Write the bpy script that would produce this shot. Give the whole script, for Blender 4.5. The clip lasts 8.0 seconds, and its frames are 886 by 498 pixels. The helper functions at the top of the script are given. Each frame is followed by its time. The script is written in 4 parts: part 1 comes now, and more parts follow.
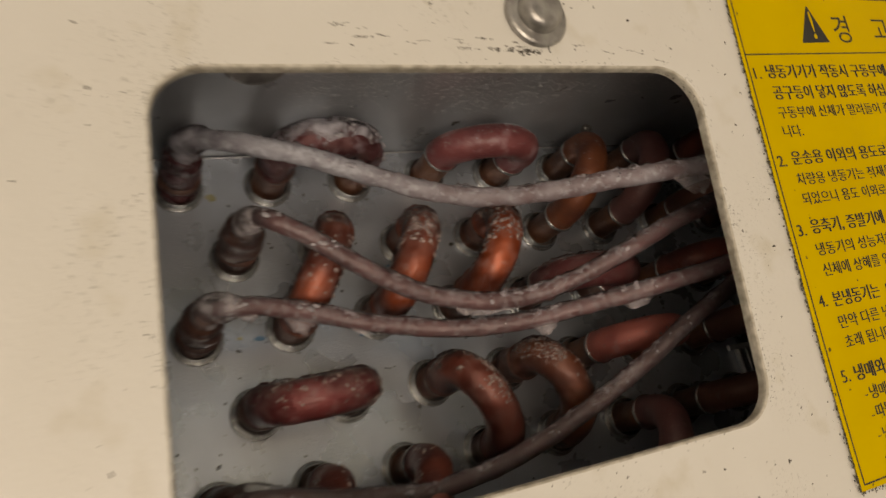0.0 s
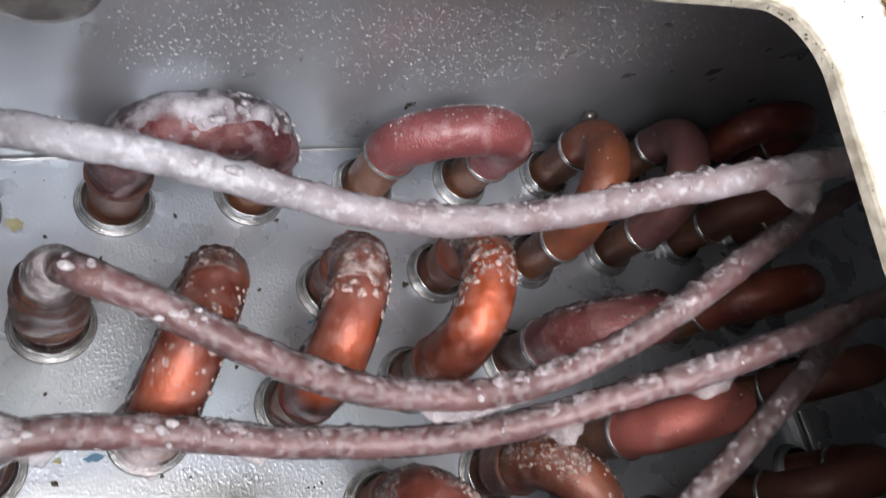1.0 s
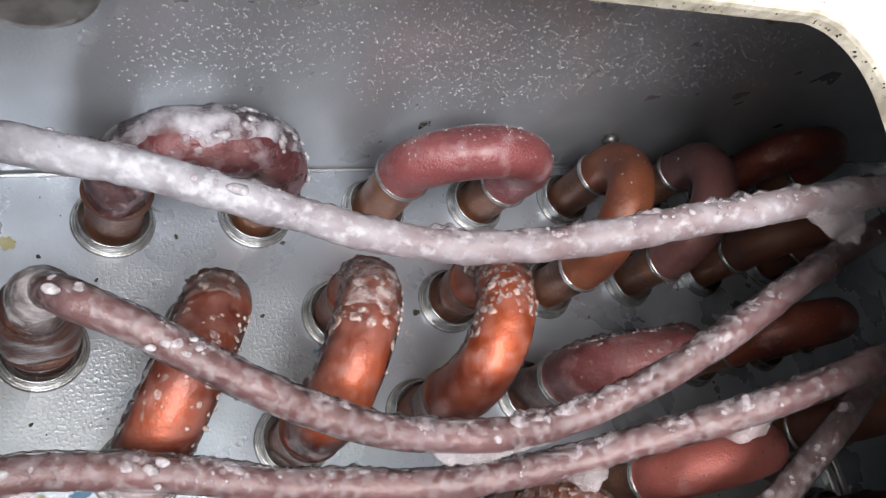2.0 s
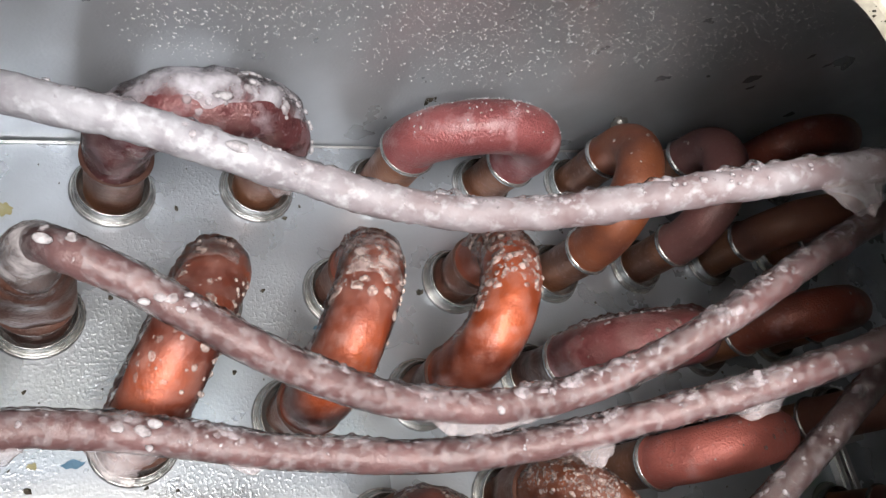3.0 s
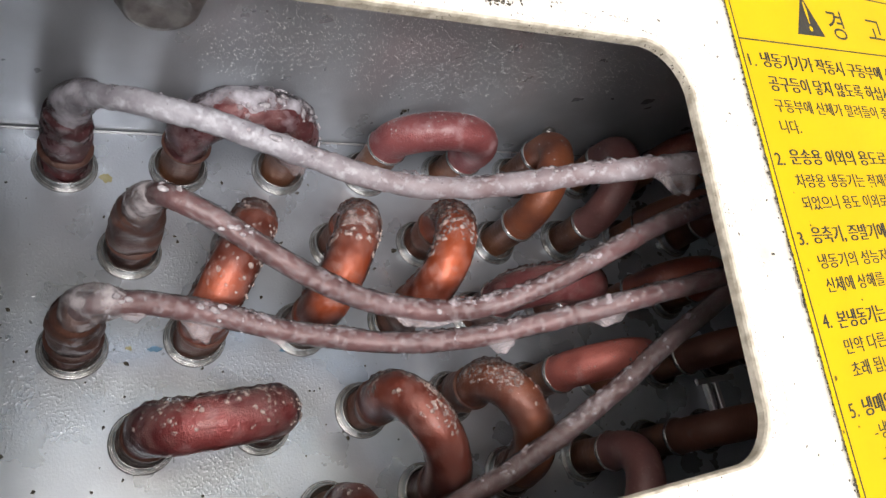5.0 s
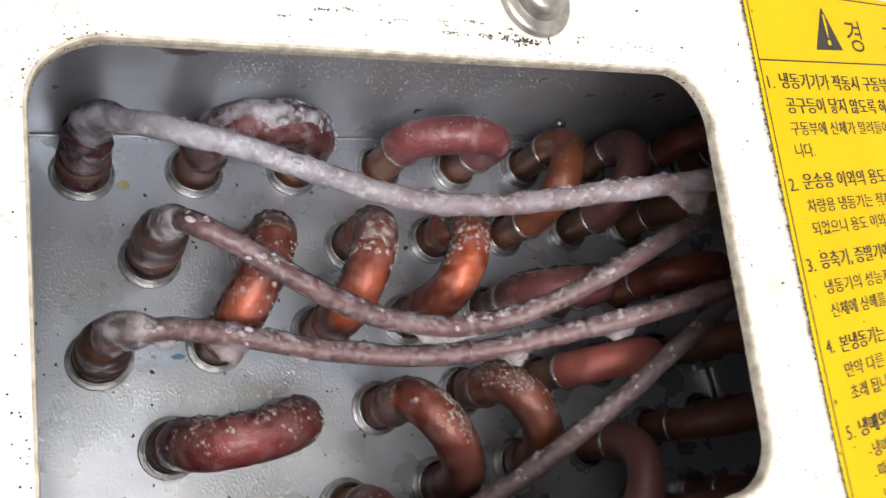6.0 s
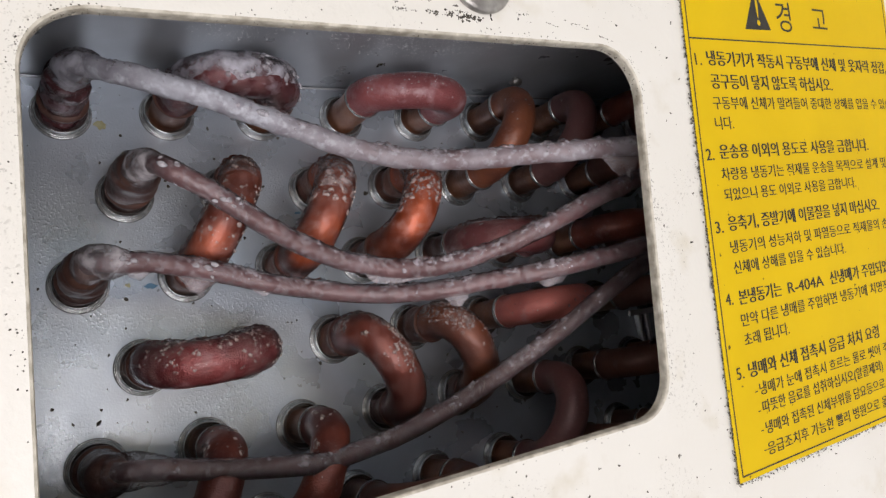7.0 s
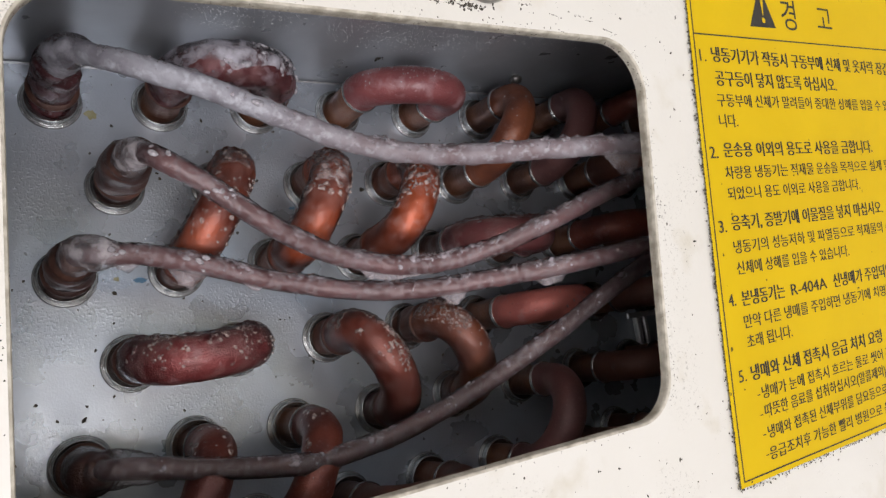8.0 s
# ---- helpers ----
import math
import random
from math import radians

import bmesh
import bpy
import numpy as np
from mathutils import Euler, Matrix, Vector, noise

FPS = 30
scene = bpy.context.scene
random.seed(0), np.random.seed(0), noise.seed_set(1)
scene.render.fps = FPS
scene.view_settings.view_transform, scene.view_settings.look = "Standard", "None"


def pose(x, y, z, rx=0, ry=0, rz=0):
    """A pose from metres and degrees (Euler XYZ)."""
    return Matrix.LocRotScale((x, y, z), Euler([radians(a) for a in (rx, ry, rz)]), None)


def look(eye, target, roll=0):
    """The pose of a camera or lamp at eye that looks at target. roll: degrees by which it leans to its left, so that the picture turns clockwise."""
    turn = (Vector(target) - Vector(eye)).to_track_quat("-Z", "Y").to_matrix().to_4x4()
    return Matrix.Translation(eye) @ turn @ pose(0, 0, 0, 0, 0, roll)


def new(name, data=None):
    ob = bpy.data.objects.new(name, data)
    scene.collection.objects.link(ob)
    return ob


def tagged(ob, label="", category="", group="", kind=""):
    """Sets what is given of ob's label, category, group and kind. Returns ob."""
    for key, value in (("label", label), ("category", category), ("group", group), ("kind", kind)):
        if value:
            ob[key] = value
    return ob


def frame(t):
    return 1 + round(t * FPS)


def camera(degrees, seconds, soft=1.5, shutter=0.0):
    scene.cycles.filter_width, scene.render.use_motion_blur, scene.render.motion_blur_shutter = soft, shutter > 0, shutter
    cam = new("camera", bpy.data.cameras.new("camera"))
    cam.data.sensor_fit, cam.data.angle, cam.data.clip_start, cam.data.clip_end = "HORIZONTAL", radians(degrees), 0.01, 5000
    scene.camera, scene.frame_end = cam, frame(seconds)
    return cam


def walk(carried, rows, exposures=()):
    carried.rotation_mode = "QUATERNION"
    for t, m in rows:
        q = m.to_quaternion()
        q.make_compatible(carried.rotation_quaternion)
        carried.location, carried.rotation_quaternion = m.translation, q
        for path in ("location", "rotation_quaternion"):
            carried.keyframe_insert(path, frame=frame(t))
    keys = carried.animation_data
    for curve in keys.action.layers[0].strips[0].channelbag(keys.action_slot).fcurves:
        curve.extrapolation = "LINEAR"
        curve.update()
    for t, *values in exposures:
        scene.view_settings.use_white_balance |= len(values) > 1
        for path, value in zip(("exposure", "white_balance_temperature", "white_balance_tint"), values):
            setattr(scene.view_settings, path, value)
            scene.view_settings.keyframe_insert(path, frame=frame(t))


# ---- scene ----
cam = camera(63.25, 8.0, soft=1.35, shutter=0.4)
# seconds, eye, yaw, pitch, lean
ROWS = [
    (0.0, -0.0241, -0.2491, -0.1099, -25.91, 15.86, -13.00),
    (0.2, -0.0114, -0.2313, -0.1042, -28.01, 15.53, -14.04),
    (0.5, -0.0017, -0.2089, -0.0905, -29.08, 14.62, -14.37),
    (0.8, 0.0056, -0.1815, -0.0797, -29.92, 14.33, -14.30),
    (1.0, 0.0139, -0.1717, -0.0731, -30.62, 14.74, -15.06),
    (1.2, 0.0132, -0.1729, -0.0691, -29.93, 14.81, -14.78),
    (2.3, 0.0186, -0.1602, -0.0711, -30.63, 17.36, -14.07),
    (2.5, 0.0187, -0.1595, -0.0724, -30.49, 17.47, -13.98),
    (3.0, 0.0188, -0.1580, -0.0760, -30.17, 17.57, -13.30),
    (3.5, 0.0165, -0.1636, -0.0819, -30.52, 17.77, -13.13),
    (4.0, 0.0124, -0.1838, -0.0969, -31.12, 18.05, -13.21),
    (4.5, -0.0003, -0.1990, -0.1092, -31.55, 18.10, -12.65),
    (4.7, -0.0066, -0.2094, -0.1125, -31.18, 18.26, -11.72),
    (5.8, -0.0094, -0.2168, -0.0909, -30.57, 14.28, -13.45),
    (6.0, -0.0160, -0.2207, -0.0866, -30.87, 12.20, -11.53),
    (6.5, -0.0147, -0.2363, -0.0831, -31.09, 7.45, -9.87),
    (7.0, -0.0193, -0.2434, -0.0887, -31.75, 6.99, -9.32),
    (7.5, -0.0185, -0.2410, -0.0893, -32.18, 7.48, -9.05),
    (8.0, -0.0176, -0.2384, -0.0905, -32.24, 7.33, -8.67),
]
EXPOSURES = [(0.0, -1.32, 8600, 13), (0.2, -0.8, 8100, 13), (0.5, -0.25, 7200, 13), (1.0, 0.36, 6400, 12), (2.5, 0.55, 6500, 9), (3.5, 0.76, 6750, 8), (4.0, 0.80, 6750, 8), (4.7, 0.28, 6650, 11), (6.0, 0.0, 6550, 12), (6.5, -0.2, 6450, 12), (7.0, -0.55, 6350, 13), (8.0, -0.55, 6350, 13)]
walk(cam, [(t, pose(x, y, z, 0, 0, yaw) @ pose(0, 0, 0, 90 + pitch) @ pose(0, 0, 0, 0, 0, lean)) for t, x, y, z, yaw, pitch, lean in ROWS], EXPOSURES)

# ---- light: daylight through the open rear doorway of the cargo body ----
FLOOR, ROOF, REAR, SIDE = -1.45, 0.50, -1.7, 0.95
world = bpy.data.worlds.new("world")
scene.world = world
world.use_nodes = True
sky = world.node_tree.nodes.new("ShaderNodeTexSky")
sky.sky_type, sky.sun_disc, sky.sun_elevation, sky.sun_rotation = "NISHITA", False, radians(35), radians(200)
world.node_tree.links.new(sky.outputs[0], world.node_tree.nodes["Background"].inputs[0])
world.node_tree.nodes["Background"].inputs[1].default_value = 0.1
door_light = bpy.data.lights.new("doorway_daylight", "AREA")
door_light.shape, door_light.size, door_light.size_y, door_light.energy = "RECTANGLE", 1.22, 1.2, 45
door_light.color = (1.0, 0.95, 0.93)
new("doorway_daylight", door_light).matrix_world = look((-0.32, REAR + 0.04, -0.76), (0.05, 0, -0.1))


# ---- materials ----
def material(name):
    m = bpy.data.materials.new(name)
    m.use_nodes = True
    return m, m.node_tree.nodes, m.node_tree.links, m.node_tree.nodes["Principled BSDF"]


def mixed(nodes, links, fac, a, b):
    """A colour mix of a and b (colours or sockets) by the socket or number fac."""
    n = nodes.new("ShaderNodeMix")
    n.data_type = "RGBA"
    for value, slot in ((fac, n.inputs[0]), (a, n.inputs[6]), (b, n.inputs[7])):
        if isinstance(value, bpy.types.NodeSocket):
            links.new(value, slot)
        elif isinstance(value, tuple):
            slot.default_value = (*value, 1)
        else:
            slot.default_value = value
    return n.outputs[2]


def spotted(nodes, links, scale, low, high, detail=4.0, coords="Object", stretch=(1, 1, 1), distort=0.0):
    """Noise at a scale per metre, cut to 0..1 between low and high."""
    co = nodes.new("ShaderNodeTexCoord")
    mp = nodes.new("ShaderNodeMapping")
    mp.inputs["Scale"].default_value = stretch
    links.new(co.outputs[coords], mp.inputs[0])
    n = nodes.new("ShaderNodeTexNoise")
    n.inputs["Scale"].default_value, n.inputs["Detail"].default_value, n.inputs["Distortion"].default_value = scale, detail, distort
    links.new(mp.outputs[0], n.inputs["Vector"])
    r = nodes.new("ShaderNodeMapRange")
    r.inputs["From Min"].default_value, r.inputs["From Max"].default_value = low, high
    links.new(n.outputs["Fac"], r.inputs["Value"])
    return r.outputs[0]


def bumped(nodes, links, bsdf, heights, distance=0.0005):
    """Relief from (socket, strength) pairs."""
    last = None
    for height, strength in heights:
        b = nodes.new("ShaderNodeBump")
        b.inputs["Strength"].default_value, b.inputs["Distance"].default_value = strength, distance
        links.new(height, b.inputs["Height"])
        if last:
            links.new(last, b.inputs["Normal"])
        last = b.outputs[0]
    links.new(last, bsdf.inputs["Normal"])


def copper(name, base, dark, frost, amount, metal=0.35, rough=0.34, relief=0.25, wet=0.08):
    """Wet, tarnished copper with a skin of thin frost."""
    m, n, l, b = material(name)
    tone = mixed(n, l, spotted(n, l, 60, 0.38, 0.62, 5.0), dark, base)
    skin = spotted(n, l, 130, 0.72 - 0.5 * amount, 0.92 - 0.5 * amount, 6.0)
    grains = spotted(n, l, 900, 0.60, 0.72, 3.0)
    colour = mixed(n, l, skin, tone, frost)
    sprinkle = n.new("ShaderNodeMath")
    sprinkle.operation = "MULTIPLY"
    l.new(grains, sprinkle.inputs[0])
    sprinkle.inputs[1].default_value = 0.15 + 0.9 * amount
    colour = mixed(n, l, sprinkle.outputs[0], colour, frost)
    l.new(colour, b.inputs["Base Color"])
    r = n.new("ShaderNodeMapRange")
    r.inputs["To Min"].default_value, r.inputs["To Max"].default_value = rough, 0.65
    l.new(skin, r.inputs["Value"])
    l.new(r.outputs[0], b.inputs["Roughness"])
    met = n.new("ShaderNodeMapRange")
    met.inputs["To Min"].default_value, met.inputs["To Max"].default_value = metal, 0.0
    l.new(skin, met.inputs["Value"])
    l.new(met.outputs[0], b.inputs["Metallic"])
    b.inputs["Coat Weight"].default_value, b.inputs["Coat Roughness"].default_value = wet, 0.16
    bumped(n, l, b, [(spotted(n, l, 500, 0.3, 0.7), relief * 0.35), (spotted(n, l, 1800, 0.35, 0.65), relief)])
    return m


PINK = (0.42, 0.26, 0.27)
ORANGE = copper("orange_wet_copper", (0.49, 0.106, 0.036), (0.20, 0.050, 0.030), (0.43, 0.26, 0.23), 0.20, 0.45, 0.46, 0.16, 0.25)
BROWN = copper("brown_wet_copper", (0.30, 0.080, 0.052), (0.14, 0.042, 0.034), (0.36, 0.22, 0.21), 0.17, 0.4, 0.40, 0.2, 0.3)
# brown copper with the shade behind the panel put into its darker colour
SHADE_BROWN = copper("shade_darkened_brown_copper", (0.19, 0.080, 0.054), (0.12, 0.052, 0.040), (0.20, 0.13, 0.12), 0.15, 0.2, 0.5, 0.10)
# rose copper, made duller and darker in colour for the panel's shade
SHADE_ROSE = copper("shade_dulled_rose_copper", (0.24, 0.105, 0.100), (0.16, 0.074, 0.072), (0.30, 0.20, 0.20), 0.25, 0.15, 0.46, 0.12)
TAWNY = copper("tawny_wet_copper", (0.34, 0.110, 0.050), (0.18, 0.062, 0.040), (0.36, 0.22, 0.19), 0.18, 0.35, 0.44, 0.16, 0.2)
ROSE = copper("rose_frosted_copper", (0.34, 0.104, 0.106), (0.23, 0.068, 0.072), (0.45, 0.28, 0.30), 0.36, 0.25, 0.33, 0.35, 0.3)
WINE = copper("wine_red_frosted_copper", (0.29, 0.066, 0.066), (0.15, 0.038, 0.042), (0.40, 0.23, 0.24), 0.30, 0.35, 0.34, 0.35, 0.35)
SALMON = copper("salmon_frosted_copper", (0.60, 0.185, 0.155), (0.40, 0.12, 0.10), PINK, 0.25, 0.3, 0.4, 0.3)
HEAVY = copper("heavily_frosted_copper", (0.18, 0.050, 0.055), (0.095, 0.038, 0.042), (0.40, 0.33, 0.37), 0.40, 0.2, 0.25)
STUB = copper("tarnished_copper_stub", (0.25, 0.105, 0.052), (0.12, 0.056, 0.038), PINK, 0.14, 0.35, 0.4, 0.2)
WET = copper("iced_dark_stub", (0.165, 0.075, 0.052), (0.070, 0.036, 0.031), (0.26, 0.19, 0.185), 0.17, 0.12, 0.34, 0.3)
MAUVE = copper("mauve_frosted_tube", (0.165, 0.090, 0.093), (0.118, 0.064, 0.066), (0.255, 0.200, 0.215), 0.26, 0.05, 0.42, 0.16, 0.12)
DUSK = copper("dusky_frosted_tube", (0.115, 0.069, 0.069), (0.078, 0.048, 0.048), (0.23, 0.19, 0.20), 0.22, 0.05, 0.42, 0.16, 0.12)


def rimed_tube():
    """White rime at the cold end that thins to a mauve skin along the tube."""
    m, n, l, b = material("white_to_mauve_rimed_tube")
    co = n.new("ShaderNodeTexCoord")
    sep = n.new("ShaderNodeSeparateXYZ")
    l.new(co.outputs["Object"], sep.inputs[0])
    way = n.new("ShaderNodeMapRange")
    way.inputs["From Min"].default_value, way.inputs["From Max"].default_value = 0.045, 0.085
    l.new(sep.outputs["X"], way.inputs["Value"])
    cold = mixed(n, l, spotted(n, l, 150, 0.36, 0.64, 4.0), (0.25, 0.24, 0.275), (0.41, 0.415, 0.465))
    white = mixed(n, l, spotted(n, l, 420, 0.50, 0.72, 3.0), cold, (0.53, 0.545, 0.60))
    thin = mixed(n, l, spotted(n, l, 130, 0.36, 0.64, 4.0), (0.185, 0.130, 0.140), (0.285, 0.255, 0.28))
    mauve = mixed(n, l, spotted(n, l, 420, 0.54, 0.74, 3.0), thin, (0.40, 0.395, 0.43))
    l.new(mixed(n, l, way.outputs[0], white, mauve), b.inputs["Base Color"])
    b.inputs["Roughness"].default_value = 0.62
    b.inputs["Coat Weight"].default_value, b.inputs["Coat Roughness"].default_value = 0.08, 0.15
    bumped(n, l, b, [(spotted(n, l, 260, 0.30, 0.70, 2.0), 0.35), (spotted(n, l, 1300, 0.3, 0.7), 0.12)])
    return m


RIMED = rimed_tube()


def ice_material(name, colour, least, most, scale=220, tint=(0.985, 0.97, 0.97)):
    """Ice that lets the metal show through, cloudy in patches, with a wet gloss."""
    m = bpy.data.materials.new(name)
    m.use_nodes = True
    n, l = m.node_tree.nodes, m.node_tree.links
    n.remove(n["Principled BSDF"])
    clear, cloud, gloss = n.new("ShaderNodeBsdfTransparent"), n.new("ShaderNodeBsdfDiffuse"), n.new("ShaderNodeBsdfGlossy")
    clear.inputs[0].default_value, cloud.inputs[0].default_value = (*tint, 1), (*colour, 1)
    gloss.inputs["Roughness"].default_value = 0.09
    r = n.new("ShaderNodeMapRange")
    r.inputs["To Min"].default_value, r.inputs["To Max"].default_value = least, most
    l.new(spotted(n, l, scale, 0.42, 0.66, 4.0), r.inputs["Value"])
    body, skin, fres = n.new("ShaderNodeMixShader"), n.new("ShaderNodeMixShader"), n.new("ShaderNodeFresnel")
    fres.inputs[0].default_value = 1.13
    bump = n.new("ShaderNodeBump")
    bump.inputs["Strength"].default_value, bump.inputs["Distance"].default_value = 0.35, 0.0004
    l.new(spotted(n, l, 1300, 0.3, 0.7), bump.inputs["Height"])
    for node in (cloud, gloss, fres):
        l.new(bump.outputs[0], node.inputs["Normal"])
    l.new(r.outputs[0], body.inputs[0])
    l.new(clear.outputs[0], body.inputs[1])
    l.new(cloud.outputs[0], body.inputs[2])
    l.new(fres.outputs[0], skin.inputs[0])
    l.new(body.outputs[0], skin.inputs[1])
    l.new(gloss.outputs[0], skin.inputs[2])
    l.new(skin.outputs[0], n["Material Output"].inputs["Surface"])
    return m


def steel(name, base, rough, dirt, metal=0.6, spots=0.0):
    """Galvanised sheet with a faint grain, stains and droplets."""
    m, n, l, b = material(name)
    tone = mixed(n, l, spotted(n, l, 35, 0.35, 0.65, 5.0), tuple(c * 0.8 for c in base), base)
    tone = mixed(n, l, spotted(n, l, 14, 0.52, 0.72, 6.0), tone, tuple(c * dirt for c in base))
    l.new(tone, b.inputs["Base Color"])
    b.inputs["Metallic"].default_value = metal
    r = n.new("ShaderNodeMapRange")
    r.inputs["To Min"].default_value, r.inputs["To Max"].default_value = rough - 0.07, rough + 0.1
    l.new(spotted(n, l, 60, 0.3, 0.7), r.inputs["Value"])
    l.new(r.outputs[0], b.inputs["Roughness"])
    drops = n.new("ShaderNodeMath")
    drops.operation = "MULTIPLY"
    l.new(spotted(n, l, 1300, 0.50, 0.70, 2.0), drops.inputs[0])
    l.new(spotted(n, l, 28, 0.38, 0.74, 2.0), drops.inputs[1])
    bumped(n, l, b, [(spotted(n, l, 120, 0.0, 1.0), 0.08), (spotted(n, l, 1500, 0.1, 0.9, 2.0), 0.075), (drops.outputs[0], 0.22 if spots < 0.1 else 0.04)])
    return m


def cream_paint():
    m, n, l, b = material("cream_painted_panel")
    tone = mixed(n, l, spotted(n, l, 22, 0.35, 0.7, 5.0), (0.665, 0.655, 0.612), (0.63, 0.615, 0.565))
    tone = mixed(n, l, spotted(n, l, 60, 0.60, 0.85, 6.0), tone, (0.52, 0.48, 0.38))
    cluster = spotted(n, l, 26, 0.55, 0.82, 4.0)
    for scale, low, high, dark in ((300, 0.655, 0.73, (0.40, 0.36, 0.28)), (900, 0.60, 0.68, (0.08, 0.07, 0.05)), (1900, 0.62, 0.70, (0.12, 0.10, 0.08))):
        k = n.new("ShaderNodeMath")
        k.operation = "MULTIPLY"
        l.new(spotted(n, l, scale, low, high, 3.0, distort=0.4), k.inputs[0])
        l.new(cluster, k.inputs[1])
        tone = mixed(n, l, k.outputs[0], tone, dark)
    l.new(tone, b.inputs["Base Color"])
    b.inputs["Roughness"].default_value = 0.42
    bumped(n, l, b, [(spotted(n, l, 90, 0.3, 0.7), 0.10), (spotted(n, l, 700, 0.3, 0.7), 0.10)])
    return m


def plain(name, a, b_, rough=0.5, metal=0.0, scale=200, bump=0.15):
    m, n, l, b = material(name)
    l.new(mixed(n, l, spotted(n, l, scale, 0.35, 0.65), a, b_), b.inputs["Base Color"])
    b.inputs["Roughness"].default_value, b.inputs["Metallic"].default_value = rough, metal
    bumped(n, l, b, [(spotted(n, l, scale * 3, 0.3, 0.7), bump)])
    return m


def label_yellow():
    m, n, l, b = material("yellow_vinyl")
    tone = mixed(n, l, spotted(n, l, 30, 0.35, 0.7), (0.61, 0.425, 0.002), (0.56, 0.385, 0.002))
    tone = mixed(n, l, spotted(n, l, 330, 0.70, 0.74, 3.0), tone, (0.10, 0.08, 0.02))
    l.new(tone, b.inputs["Base Color"])
    b.inputs["Roughness"].default_value = 0.5
    b.inputs["Specular IOR Level"].default_value = 0.1
    bumped(n, l, b, [(spotted(n, l, 60, 0.3, 0.7), 0.08)])
    return m


ICE = ice_material("cloudy_ice", (0.71, 0.695, 0.74), 0.32, 0.88, 420)
VEIL = ice_material("white_rime_veil", (0.62, 0.61, 0.68), 0.10, 0.96, 150)
ROSY = ice_material("rosy_ice", (0.72, 0.61, 0.575), 0.15, 0.72, 700)
ICED = ice_material("cloudy_cap_ice", (0.66, 0.55, 0.54), 0.06, 0.62, 330)
FILM = ice_material("thin_ice_film", (0.62, 0.44, 0.42), 0.0, 0.13, 240)
TONGUE = ice_material("translucent_drip_ice", (0.58, 0.53, 0.56), 0.12, 0.38, 260)
CLOT = ice_material("grey_rime_clots", (0.60, 0.56, 0.61), 0.02, 0.66, 380)
BEAD = ice_material("frozen_droplets", (0.62, 0.585, 0.63), 0.16, 0.66, 500)
GLASSY = ice_material("glassy_elbow_ice", (0.68, 0.64, 0.67), 0.12, 0.72, 230)
HOAR = ice_material("granular_frost_film", (0.56, 0.51, 0.54), 0.0, 0.30, 620)
SHEET = steel("galvanised_tube_sheet", (0.57, 0.625, 0.695), 0.28, 0.78, 0.62, 0.07)
PLATE = steel("galvanised_top_plate", (0.585, 0.625, 0.675), 0.32, 0.76, 0.5, 0.2)
CREAM, YELLOW = cream_paint(), label_yellow()
SOILED = plain("grimy_cream_edge", (0.60, 0.57, 0.49), (0.34, 0.31, 0.25), 0.6, 0.0, 320, 0.2)
BRIGHT = plain("bright_aluminium", (0.80, 0.81, 0.82), (0.66, 0.67, 0.68), 0.25, 0.6)
COLLAR = plain("pale_satin_metal", (0.56, 0.575, 0.58), (0.32, 0.33, 0.335), 0.22, 0.8, 420)
BOLT = plain("worn_zinc", (0.42, 0.41, 0.39), (0.22, 0.21, 0.20), 0.35, 0.8)
INK = plain("black_ink", (0.012, 0.011, 0.009), (0.024, 0.021, 0.016), 0.6)
SNOW = plain("white_hoarfrost", (0.80, 0.81, 0.84), (0.62, 0.63, 0.66), 0.35, 0.0, 900)
GRIME = plain("black_grime", (0.030, 0.027, 0.022), (0.11, 0.098, 0.075), 0.95, 0.0, 1500)
BLUE = plain("blue_paint_mark", (0.05, 0.16, 0.28), (0.10, 0.22, 0.34), 0.6)
WALL = plain("white_composite_wall", (0.74, 0.74, 0.72), (0.68, 0.68, 0.66), 0.5, 0.0, 6, 0.1)
DECK = plain("grey_floor_deck", (0.20, 0.20, 0.20), (0.28, 0.28, 0.27), 0.6, 0.0, 12, 0.2)


# ---- mesh helpers ----
def mesh_object(name, verts, faces, mat, parent=None, label="", smooth=True):
    me = bpy.data.meshes.new(name)
    me.from_pydata([tuple(v) for v in verts], [], [tuple(f) for f in faces])
    me.materials.append(mat)
    if smooth:
        me.polygons.foreach_set("use_smooth", [True] * len(me.polygons))
    ob = new(name, me)
    ob.parent = parent
    return tagged(ob, label)


def part(name, bm, mat, parent=None, label="", smooth=False):
    me = bpy.data.meshes.new(name)
    bmesh.ops.recalc_face_normals(bm, faces=bm.faces)
    bm.to_mesh(me)
    bm.free()
    me.materials.append(mat)
    if smooth:
        me.polygons.foreach_set("use_smooth", [True] * len(me.polygons))
    ob = new(name, me)
    ob.parent = parent
    return tagged(ob, label)


def slab(name, x0, x1, y0, y1, z0, z1, mat, bevel=0.0, parent=None, label=""):
    bm = bmesh.new()
    bmesh.ops.create_cube(bm, size=1.0, matrix=Matrix.Translation(((x0 + x1) / 2, (y0 + y1) / 2, (z0 + z1) / 2)) @ Matrix.Diagonal((x1 - x0, y1 - y0, z1 - z0, 1)))
    if bevel:
        bmesh.ops.bevel(bm, geom=bm.edges[:], offset=bevel, segments=2, affect="EDGES")
    return part(name, bm, mat, parent, label)


